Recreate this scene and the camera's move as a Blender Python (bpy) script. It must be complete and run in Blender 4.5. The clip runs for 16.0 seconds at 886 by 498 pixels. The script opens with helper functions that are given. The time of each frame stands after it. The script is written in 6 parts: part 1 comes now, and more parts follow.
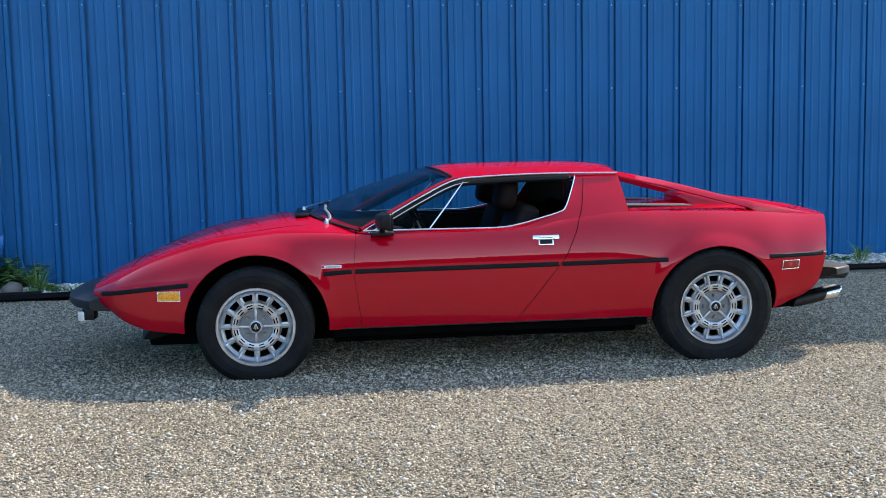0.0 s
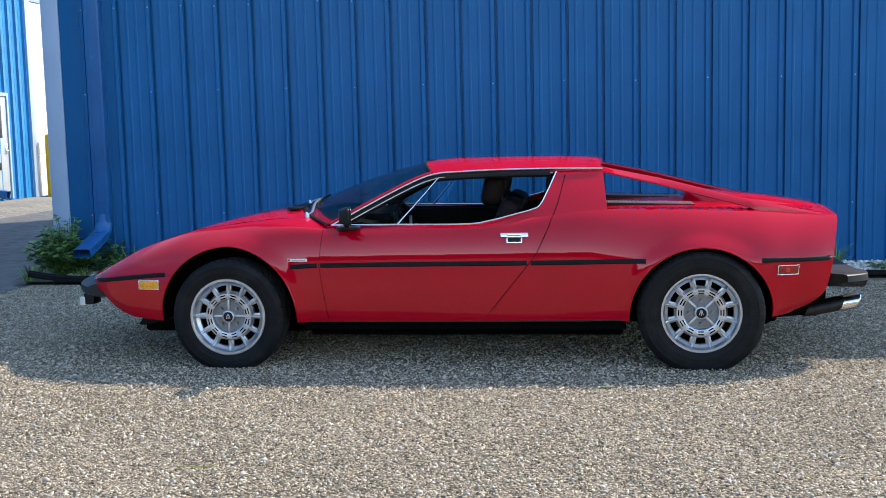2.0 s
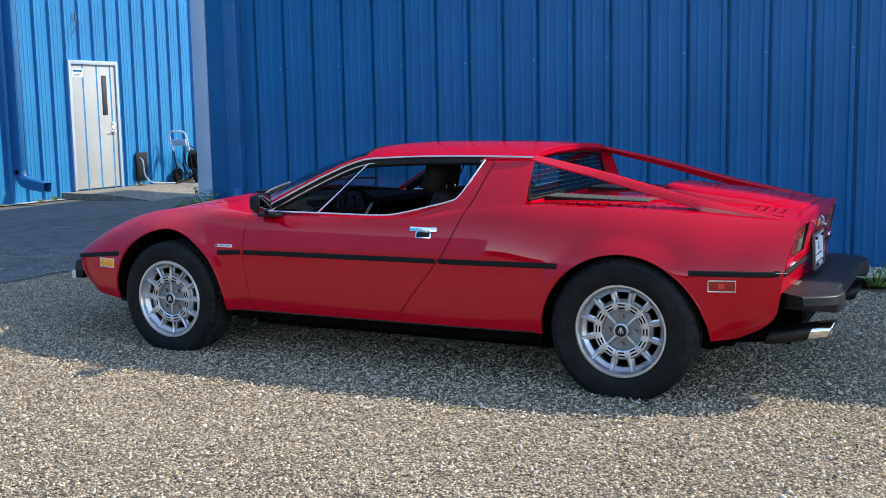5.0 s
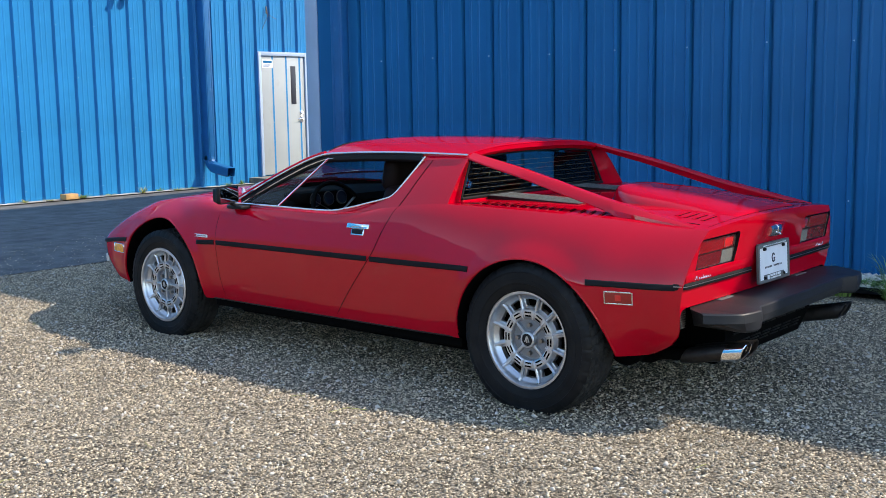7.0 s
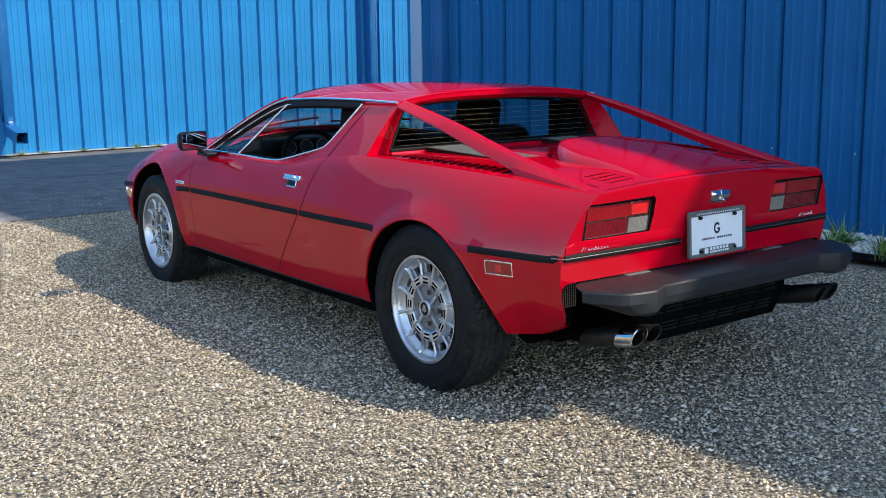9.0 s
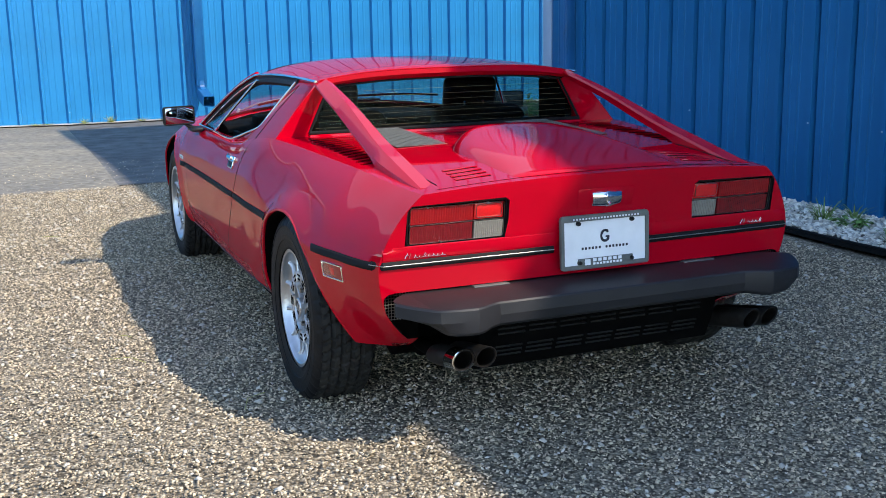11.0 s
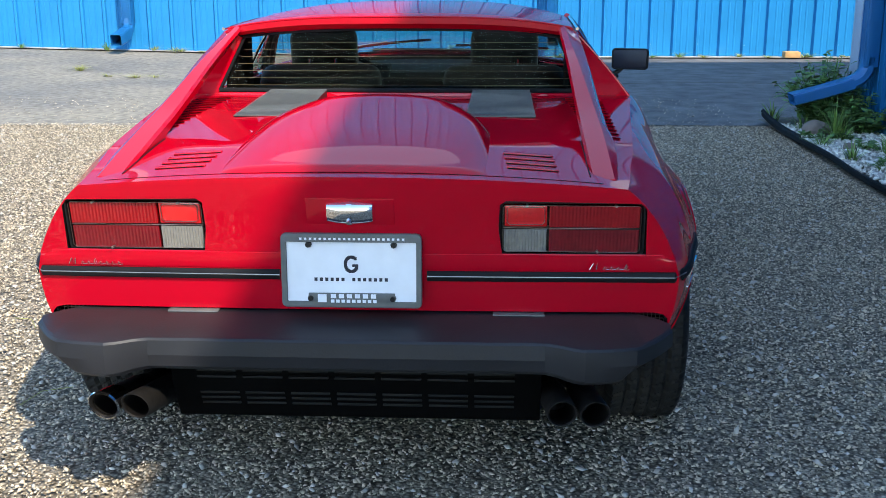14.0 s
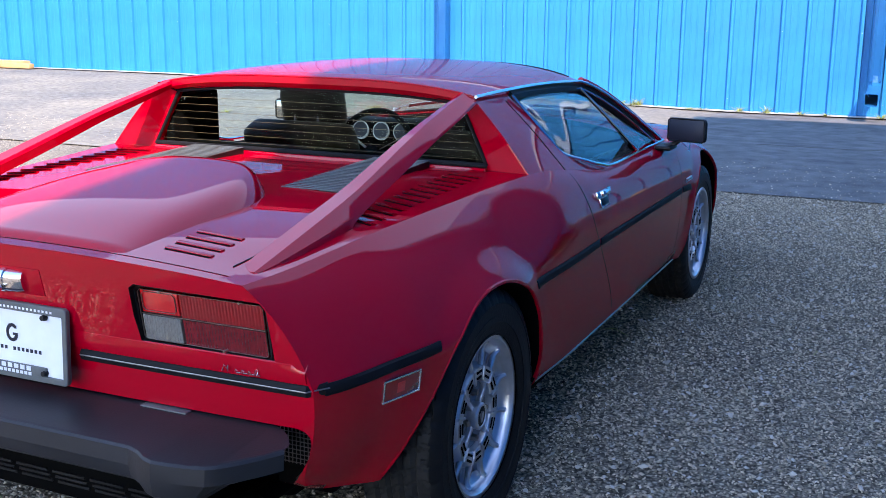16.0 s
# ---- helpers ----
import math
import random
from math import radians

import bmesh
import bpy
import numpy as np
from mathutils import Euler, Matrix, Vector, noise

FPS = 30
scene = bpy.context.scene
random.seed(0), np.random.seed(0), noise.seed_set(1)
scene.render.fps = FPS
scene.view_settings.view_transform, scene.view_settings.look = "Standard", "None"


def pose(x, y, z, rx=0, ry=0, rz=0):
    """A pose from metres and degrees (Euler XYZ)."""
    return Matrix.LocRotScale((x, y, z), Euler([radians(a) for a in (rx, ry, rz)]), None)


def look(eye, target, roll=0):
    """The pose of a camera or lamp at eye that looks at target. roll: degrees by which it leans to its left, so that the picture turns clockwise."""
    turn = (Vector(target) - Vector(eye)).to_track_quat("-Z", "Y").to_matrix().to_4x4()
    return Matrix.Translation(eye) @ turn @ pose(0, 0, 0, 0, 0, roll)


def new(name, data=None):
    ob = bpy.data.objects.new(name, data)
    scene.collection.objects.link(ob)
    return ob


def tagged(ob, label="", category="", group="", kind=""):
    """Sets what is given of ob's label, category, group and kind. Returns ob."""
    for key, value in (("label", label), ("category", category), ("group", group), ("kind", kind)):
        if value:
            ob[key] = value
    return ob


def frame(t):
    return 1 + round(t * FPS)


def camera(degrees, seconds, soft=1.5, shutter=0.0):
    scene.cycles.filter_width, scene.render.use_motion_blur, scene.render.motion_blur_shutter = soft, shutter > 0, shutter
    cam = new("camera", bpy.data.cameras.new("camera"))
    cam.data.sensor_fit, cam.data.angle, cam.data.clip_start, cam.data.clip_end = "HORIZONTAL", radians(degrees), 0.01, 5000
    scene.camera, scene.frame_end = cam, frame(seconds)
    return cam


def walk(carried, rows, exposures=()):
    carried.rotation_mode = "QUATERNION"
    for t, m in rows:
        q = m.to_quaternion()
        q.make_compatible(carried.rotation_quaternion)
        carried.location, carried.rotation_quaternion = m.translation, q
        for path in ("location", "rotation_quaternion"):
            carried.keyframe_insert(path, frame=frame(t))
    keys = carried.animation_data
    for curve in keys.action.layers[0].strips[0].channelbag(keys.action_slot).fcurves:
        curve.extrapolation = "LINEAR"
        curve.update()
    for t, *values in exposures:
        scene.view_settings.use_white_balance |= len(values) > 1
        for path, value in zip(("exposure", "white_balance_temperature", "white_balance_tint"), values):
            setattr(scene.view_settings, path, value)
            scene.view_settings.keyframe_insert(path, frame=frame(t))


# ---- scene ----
cam = camera(44.6, 16.0, soft=0.6)
PATH = [
    (0, (0.364, -6.732, 1.315), (0.589, -4.756, 1.103), -1.1),
    (0.5, (0.76, -6.793, 1.302), (0.878, -4.807, 1.095), -1.2),
    (1, (1.189, -6.833, 1.292), (1.189, -4.843, 1.084), -1.3),
    (1.5, (1.56, -6.784, 1.289), (1.44, -4.798, 1.078), -1.3),
    (2, (1.932, -6.639, 1.305), (1.691, -4.665, 1.085), -1.3),
    (2.5, (2.351, -6.512, 1.297), (1.997, -4.557, 1.069), -1.2),
    (3, (2.73, -6.352, 1.284), (2.267, -4.422, 1.043), -1.1),
    (3.5, (3.075, -6.126, 1.299), (2.513, -4.223, 1.053), -1.0),
    (4, (3.456, -5.879, 1.3), (2.777, -4.014, 1.052), -1.0),
    (4.2, (3.57, -5.801, 1.309), (2.847, -3.954, 1.056), -1.2),
    (6.3, (4.889, -4.876, 1.307), (3.731, -3.265, 1.049), -0.7),
    (6.5, (5.01, -4.783, 1.314), (3.813, -3.202, 1.051), -1.0),
    (7, (5.287, -4.515, 1.319), (3.999, -3.008, 1.049), -0.9),
    (7.5, (5.442, -4.189, 1.308), (4.067, -2.765, 1.024), -0.8),
    (8, (5.666, -3.86, 1.299), (4.209, -2.526, 0.991), -1.1),
    (8.5, (5.844, -3.545, 1.291), (4.319, -2.295, 0.955), -1.0),
    (9, (5.928, -3.21, 1.286), (4.35, -2.035, 0.925), -0.8),
    (9.5, (6.124, -2.857, 1.288), (4.489, -1.767, 0.912), -0.5),
    (9.7, (6.174, -2.721, 1.307), (4.518, -1.669, 0.92), -0.7),
    (11.8, (6.287, -1.163, 1.313), (4.408, -0.645, 0.867), -0.4),
    (12, (6.262, -1.023, 1.301), (4.372, -0.556, 0.843), -0.2),
    (12.5, (6.187, -0.661, 1.291), (4.277, -0.318, 0.806), 0.1),
    (13, (5.994, -0.32, 1.282), (4.071, -0.116, 0.771), 0.2),
    (13.5, (5.842, 0.004, 1.293), (3.913, 0.056, 0.767), 0.1),
    (14, (5.704, 0.338, 1.299), (3.776, 0.234, 0.777), -0.2),
    (14.5, (5.508, 0.665, 1.284), (3.594, 0.39, 0.773), -0.4),
    (15, (5.367, 1.081, 1.29), (3.488, 0.613, 0.79), -0.2),
    (15.5, (5.207, 1.47, 1.317), (3.375, 0.825, 0.84), -0.0),
    (16, (5.032, 1.827, 1.344), (3.259, 1.016, 0.897), 0.4),
]
walk(cam, [(t, look(eye, target, roll)) for t, eye, target, roll in PATH], exposures=[(0.0, 1.75, 7350, 10), (3.0, 1.65, 7400, 12), (9.0, 1.52, 7300, 11), (12.0, 1.60, 7200, 11), (14.0, 1.82, 7050, 9), (15.0, 2.08, 6950, 13), (16.0, 2.3, 7000, 24)])

# world, sun, exposure
SUN = Vector((0.88, 0.59, 1.0)).normalized()
world = bpy.data.worlds.new("sky")
scene.world = world
world.use_nodes = True
wn = world.node_tree.nodes
sky = wn.new("ShaderNodeTexSky")
sky.sky_type = "NISHITA"
sky.sun_disc = False
sky.sun_elevation = math.asin(SUN.z)
sky.sun_rotation = math.atan2(SUN.x, SUN.y)
sky.air_density, sky.dust_density, sky.ozone_density = 1.0, 0.0, 2.2
wn["Background"].inputs["Strength"].default_value = 0.17
world.node_tree.links.new(sky.outputs["Color"], wn["Background"].inputs["Color"])
sun = new("sun", bpy.data.lights.new("sun", "SUN"))
sun.data.energy, sun.data.angle, sun.data.color = 2.2, radians(0.53), (1.0, 0.95, 0.87)
sun.matrix_world = look(SUN * 50, (0, 0, 0))


# ---- materials ----
def mat(name, color, rough=0.5, metal=0.0, coat=0.0, vary=0.0, scale=8.0, bump=0.0, bump_scale=60.0,
        second=None, mix_scale=3.0, mix_at=0.5, mix_soft=0.1, alpha=1.0, transmission=0.0, emit=None, emit_strength=0.0, island=0.0, obj_random=0.0, ior=1.5, spec=0.5):
    m = bpy.data.materials.new(name)
    m.use_nodes = True
    nt = m.node_tree
    N, L = nt.nodes, nt.links
    b = N["Principled BSDF"]
    b.inputs["Roughness"].default_value = rough
    b.inputs["Specular IOR Level"].default_value = spec
    b.inputs["Metallic"].default_value = metal
    b.inputs["Coat Weight"].default_value = coat
    b.inputs["Coat Roughness"].default_value = 0.03
    b.inputs["IOR"].default_value = ior
    b.inputs["Transmission Weight"].default_value = transmission
    b.inputs["Base Color"].default_value = (*color, 1)
    if emit:
        b.inputs["Emission Color"].default_value = (*emit, 1)
        b.inputs["Emission Strength"].default_value = emit_strength
    tc = N.new("ShaderNodeTexCoord")
    out = None
    if second:
        n = N.new("ShaderNodeTexNoise")
        n.inputs["Scale"].default_value, n.inputs["Detail"].default_value = mix_scale, 6
        L.new(tc.outputs["Object"], n.inputs["Vector"])
        r = N.new("ShaderNodeMapRange")
        r.inputs["From Min"].default_value, r.inputs["From Max"].default_value = mix_at - mix_soft, mix_at + mix_soft
        L.new(n.outputs["Fac"], r.inputs["Value"])
        mx = N.new("ShaderNodeMix")
        mx.data_type = "RGBA"
        L.new(r.outputs["Result"], mx.inputs["Factor"])
        mx.inputs["A"].default_value, mx.inputs["B"].default_value = (*color, 1), (*second, 1)
        out = mx.outputs["Result"]
    if vary or island or obj_random:
        hsv = N.new("ShaderNodeHueSaturation")
        if out:
            L.new(out, hsv.inputs["Color"])
        else:
            hsv.inputs["Color"].default_value = (*color, 1)
        v = N.new("ShaderNodeMapRange")
        if island:
            g = N.new("ShaderNodeNewGeometry")
            L.new(g.outputs["Random Per Island"], v.inputs["Value"])
            amount = island
            v.inputs["From Min"].default_value, v.inputs["From Max"].default_value = 0, 1
        elif obj_random:
            g = N.new("ShaderNodeObjectInfo")
            L.new(g.outputs["Random"], v.inputs["Value"])
            amount = obj_random
            v.inputs["From Min"].default_value, v.inputs["From Max"].default_value = 0, 1
        else:
            n2 = N.new("ShaderNodeTexNoise")
            n2.inputs["Scale"].default_value, n2.inputs["Detail"].default_value = scale, 8
            L.new(tc.outputs["Object"], n2.inputs["Vector"])
            L.new(n2.outputs["Fac"], v.inputs["Value"])
            amount = vary
            v.inputs["From Min"].default_value, v.inputs["From Max"].default_value = 0.3, 0.7
        v.inputs["To Min"].default_value, v.inputs["To Max"].default_value = 1 - amount, 1 + amount
        L.new(v.outputs["Result"], hsv.inputs["Value"])
        out = hsv.outputs["Color"]
    if out:
        L.new(out, b.inputs["Base Color"])
    if bump:
        n3 = N.new("ShaderNodeTexNoise")
        n3.inputs["Scale"].default_value, n3.inputs["Detail"].default_value = bump_scale, 4
        L.new(tc.outputs["Object"], n3.inputs["Vector"])
        bp = N.new("ShaderNodeBump")
        bp.inputs["Strength"].default_value, bp.inputs["Distance"].default_value = bump, 0.01
        L.new(n3.outputs["Fac"], bp.inputs["Height"])
        L.new(bp.outputs["Normal"], b.inputs["Normal"])
    return m


def gravel_material():
    m = bpy.data.materials.new("gravel")
    m.use_nodes = True
    N, L = m.node_tree.nodes, m.node_tree.links
    b = N["Principled BSDF"]
    b.inputs["Roughness"].default_value = 0.85
    b.inputs["Specular IOR Level"].default_value = 0.25
    tc = N.new("ShaderNodeTexCoord")
    vor = N.new("ShaderNodeTexVoronoi")
    vor.inputs["Scale"].default_value = 82
    vor.inputs["Randomness"].default_value = 1.0
    L.new(tc.outputs["Object"], vor.inputs["Vector"])
    ramp = N.new("ShaderNodeValToRGB")
    e = ramp.color_ramp.elements
    e[0].position, e[0].color = 0.0, (0.17, 0.142, 0.105, 1)
    e[1].position, e[1].color = 1.0, (0.50, 0.43, 0.325, 1)
    for p, c in ((0.35, (0.27, 0.226, 0.165, 1)), (0.7, (0.345, 0.29, 0.212, 1)), (0.9, (0.41, 0.35, 0.26, 1))):
        q = e.new(p)
        q.color = c
    sep = N.new("ShaderNodeSeparateColor")
    L.new(vor.outputs["Color"], sep.inputs["Color"])
    L.new(sep.outputs["Red"], ramp.inputs["Fac"])
    big = N.new("ShaderNodeTexNoise")
    big.inputs["Scale"].default_value, big.inputs["Detail"].default_value = 1.3, 6
    L.new(tc.outputs["Object"], big.inputs["Vector"])
    mr = N.new("ShaderNodeMapRange")
    mr.inputs["From Min"].default_value, mr.inputs["From Max"].default_value = 0.3, 0.7
    mr.inputs["To Min"].default_value, mr.inputs["To Max"].default_value = 0.86, 1.32
    L.new(big.outputs["Fac"], mr.inputs["Value"])
    # shade between the stones, put into the colour towards cell edges
    gap_shade = N.new("ShaderNodeMapRange")
    gap_shade.inputs["From Min"].default_value, gap_shade.inputs["From Max"].default_value = 0.25, 0.75
    gap_shade.inputs["To Min"].default_value, gap_shade.inputs["To Max"].default_value = 1.05, 0.25
    L.new(vor.outputs["Distance"], gap_shade.inputs["Value"])
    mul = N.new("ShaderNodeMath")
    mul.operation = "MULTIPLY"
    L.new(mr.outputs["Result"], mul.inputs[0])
    L.new(gap_shade.outputs["Result"], mul.inputs[1])
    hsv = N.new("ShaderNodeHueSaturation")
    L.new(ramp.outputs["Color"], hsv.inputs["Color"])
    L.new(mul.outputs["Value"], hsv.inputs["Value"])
    L.new(hsv.outputs["Color"], b.inputs["Base Color"])
    bp = N.new("ShaderNodeBump")
    bp.invert = True
    bp.inputs["Strength"].default_value, bp.inputs["Distance"].default_value = 0.8, 0.005
    L.new(vor.outputs["Distance"], bp.inputs["Height"])
    L.new(bp.outputs["Normal"], b.inputs["Normal"])
    return m


def metal_sheet_material(name, color, dirt):
    m = mat(name, color, rough=0.33, vary=0.10, scale=1.4, second=dirt, mix_scale=2.2, mix_at=0.74, mix_soft=0.12, bump=0.06, bump_scale=5)
    b = m.node_tree.nodes["Principled BSDF"]
    b.inputs["Specular IOR Level"].default_value = 0.14
    return m


def glass_material():
    """Thin tinted car glass: clear through, with gloss that grows towards grazing."""
    m = bpy.data.materials.new("tinted_glass")
    m.use_nodes = True
    N, L = m.node_tree.nodes, m.node_tree.links
    N.remove(N["Principled BSDF"])
    clear, gloss, mix = N.new("ShaderNodeBsdfTransparent"), N.new("ShaderNodeBsdfGlossy"), N.new("ShaderNodeMixShader")
    clear.inputs["Color"].default_value = (0.80, 0.88, 0.86, 1)
    gloss.inputs["Roughness"].default_value = 0.01
    lw, pw, ml = N.new("ShaderNodeLayerWeight"), N.new("ShaderNodeMath"), N.new("ShaderNodeMath")
    pw.operation, ml.operation = "POWER", "MULTIPLY_ADD"
    pw.inputs[1].default_value = 4.2
    ml.inputs[1].default_value, ml.inputs[2].default_value = 0.85, 0.002
    L.new(lw.outputs["Facing"], pw.inputs[0])
    L.new(pw.outputs["Value"], ml.inputs[0])
    L.new(ml.outputs["Value"], mix.inputs["Fac"])
    L.new(clear.outputs["BSDF"], mix.inputs[1])
    L.new(gloss.outputs["BSDF"], mix.inputs[2])
    L.new(mix.outputs["Shader"], N["Material Output"].inputs["Surface"])
    return m


PAINT = mat("red_paint", (0.45, 0.0007, 0.012), rough=0.35, coat=0.66, vary=0.03, scale=3)
PAINT.node_tree.nodes["Principled BSDF"].inputs["Specular IOR Level"].default_value = 0.0
PAINT.node_tree.nodes["Principled BSDF"].inputs["Coat Roughness"].default_value = 0.004
PAINT.node_tree.nodes["Principled BSDF"].inputs["Coat IOR"].default_value = 1.6
RUBBER = mat("black_rubber", (0.008, 0.008, 0.009), rough=0.65, vary=0.25, scale=12, spec=0.15)
TYRE = mat("tyre_rubber", (0.0065, 0.0065, 0.007), rough=0.55, vary=0.35, scale=9, second=(0.014, 0.013, 0.012), mix_scale=11, mix_at=0.62, mix_soft=0.12, bump=0.12, bump_scale=90, spec=0.18)
TREAD = mat("tread_rubber", (0.024, 0.0235, 0.0225), rough=0.85, vary=0.3, scale=14, spec=0.1)
BLACK = mat("black_plastic", (0.006, 0.006, 0.007), rough=0.45, vary=0.2, scale=10, spec=0.25)
SLAT = mat("grey_slat", (0.10, 0.105, 0.10), rough=0.5, vary=0.15, scale=30)
HUB = mat("dark_hub_paint", (0.09, 0.09, 0.095), rough=0.45, metal=0.3, vary=0.2, scale=30)
BUMPER = mat("bumper_plastic", (0.017, 0.017, 0.0195), rough=0.48, vary=0.25, scale=5, bump=0.05, bump_scale=180, spec=0.3)
UNDER = mat("underbody_black", (0.002, 0.002, 0.002), rough=0.9, vary=0.3, scale=6, spec=0.05)
SEAT_HIDE = mat("dark_brown_leather", (0.013, 0.006, 0.005), rough=0.55, vary=0.15, scale=14, spec=0.12)
LEATHER = mat("black_leather", (0.0045, 0.0038, 0.0036), rough=0.65, vary=0.2, scale=14, spec=0.06)
CHROME = mat("chrome", (0.82, 0.83, 0.85), rough=0.12, metal=1.0)
WIRE = mat("heating_wire", (0.10, 0.085, 0.04), rough=0.5)
STEEL = mat("dull_steel", (0.30, 0.28, 0.26), rough=0.35, metal=1.0, vary=0.2, scale=20)
# soot on the exhausts; on the left sill lip its dark colour is shade
SOOT_SHADE = mat("soot_and_shade_steel", (0.035, 0.032, 0.03), rough=0.5, metal=0.8, vary=0.3, scale=30)
ALLOY = mat("silver_alloy", (0.55, 0.56, 0.58), rough=0.32, metal=0.85, vary=0.10, scale=25, bump=0.03, bump_scale=80)
ALLOY_DARK = mat("grey_alloy", (0.20, 0.205, 0.215), rough=0.42, metal=0.4, vary=0.15, scale=20)
GLASS = glass_material()
LENS_RED = mat("red_lens", (0.27, 0.003, 0.006), rough=0.12, coat=1.0, vary=0.06, scale=90, bump=0.08, bump_scale=260)
LENS_BRIGHT = mat("bright_red_lens", (0.62, 0.012, 0.014), rough=0.15, coat=1.0, vary=0.08, scale=120, bump=0.1, bump_scale=320)
LENS_DARK = mat("dark_red_lens", (0.16, 0.004, 0.008), rough=0.12, coat=1.0, vary=0.2, scale=60)
LENS_CLEAR = mat("ribbed_clear_lens", (0.20, 0.185, 0.16), rough=0.18, coat=0.8, vary=0.1, scale=80, bump=0.1, bump_scale=150)
LENS_WHITE = mat("frosted_clear_lens", (0.62, 0.60, 0.55), rough=0.2, coat=0.8, vary=0.1, scale=60, bump=0.1, bump_scale=150)
LENS_AMBER = mat("amber_lens", (0.95, 0.34, 0.006), rough=0.2, coat=0.6, vary=0.25, scale=90, bump=0.4, bump_scale=200)
MIRROR = mat("mirror_glass", (0.45, 0.46, 0.48), rough=0.02, metal=1.0)
WHITE = mat("white_enamel", (0.74, 0.75, 0.77), rough=0.4, vary=0.04, scale=20)
INK = mat("navy_ink", (0.012, 0.015, 0.028), rough=0.5)
GRAVEL = gravel_material()
PALE = mat("pale_stone", (0.50, 0.455, 0.385), rough=0.85, island=0.3)
STONE = mat("gravel_stone", (0.400, 0.327, 0.230), rough=0.85, island=0.75)
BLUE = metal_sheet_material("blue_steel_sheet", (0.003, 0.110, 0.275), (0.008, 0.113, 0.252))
# the same sheet blue, lightened so its colour carries the far wall's sunlight
FAR_BLUE = metal_sheet_material("sunlit_blue_sheet", (0.013, 0.190, 0.425), (0.026, 0.195, 0.40))
BLUE_PIPE = mat("blue_painted_metal", (0.004, 0.105, 0.285), rough=0.36, vary=0.12, scale=4, second=(0.03, 0.14, 0.33), mix_scale=9, mix_at=0.68, mix_soft=0.06)
TRIM_GREY = mat("pale_grey_trim", (0.33, 0.42, 0.55), rough=0.45, vary=0.06, scale=3)
DOOR_WHITE = mat("white_door_paint", (0.35, 0.375, 0.38), rough=0.45, vary=0.06, scale=2, second=(0.30, 0.31, 0.29), mix_scale=4, mix_at=0.7, mix_soft=0.1)
GARAGE = mat("cream_garage_door", (0.78, 0.77, 0.72), rough=0.5, vary=0.05, scale=2)
ASPHALT = mat("asphalt", (0.092, 0.089, 0.086), rough=0.9, vary=0.35, scale=5, second=(0.125, 0.121, 0.115), mix_scale=1.1, mix_at=0.52, mix_soft=0.2, bump=0.5, bump_scale=160)
OLD_ASPHALT = mat("worn_asphalt", (0.145, 0.135, 0.118), rough=0.9, vary=0.35, scale=14, second=(0.255, 0.222, 0.165), mix_scale=0.8, mix_at=0.5, mix_soft=0.2, bump=0.5, bump_scale=140)
CONCRETE = mat("concrete", (0.42, 0.39, 0.34), rough=0.85, vary=0.18, scale=7, second=(0.30, 0.28, 0.24), mix_scale=2.5, mix_at=0.6, mix_soft=0.1, bump=0.3, bump_scale=70)
WHITE_STONE = mat("white_marble_chips", (0.60, 0.57, 0.50), rough=0.8, island=0.45)
BROWN_STONE = mat("brown_stone", (0.17, 0.135, 0.11), rough=0.8, vary=0.2, scale=12, bump=0.4, bump_scale=30)
GRASS = mat("grass_blades", (0.14, 0.24, 0.05), rough=0.6, island=0.45)
DRY_GRASS = mat("dry_grass", (0.27, 0.28, 0.07), rough=0.7, island=0.4)
LEAF = mat("weed_leaf", (0.09, 0.19, 0.045), rough=0.55, island=0.45)
WOODS = mat("dark_woods", (0.012, 0.018, 0.012), rough=0.95, vary=0.4, scale=0.3, spec=0.05)
YELLOW = mat("yellow_paint", (0.75, 0.42, 0.01), rough=0.5, vary=0.12, scale=5)
WOOD = mat("yellow_block", (0.48, 0.28, 0.11), rough=0.75, vary=0.15, scale=9)
SOIL = mat("bed_soil", (0.10, 0.085, 0.065), rough=0.95, vary=0.3, scale=15, bump=0.5, bump_scale=50)


# ---- mesh helpers ----
def finish(me, sharp=35):
    for p in me.polygons:
        p.use_smooth = True
    me.set_sharp_from_angle(angle=radians(sharp))


def placed(ob):
    """Where an object stands in the world, before the scene is evaluated."""
    m = ob.matrix_basis.copy()
    return placed(ob.parent) @ ob.matrix_parent_inverse @ m if ob.parent else m


def part(name, bm, material, parent=None, label="", sharp=35):
    """Link a bmesh as one mesh object under a thing or a part."""
    me = bpy.data.meshes.new(name)
    bmesh.ops.recalc_face_normals(bm, faces=bm.faces)
    bm.to_mesh(me)
    bm.free()
    me.materials.append(material)
    finish(me, sharp)
    ob = new(name, me)
    if parent:
        ob.parent = parent
        ob.matrix_parent_inverse = placed(parent).inverted()
    if label:
        tagged(ob, label)
    return ob


def thing(name, at, label, category, group="", kind=""):
    e = new(name)
    e.empty_display_size = 0.1
    e.matrix_basis = Matrix.Translation(at)
    return tagged(e, label, category, group, kind)


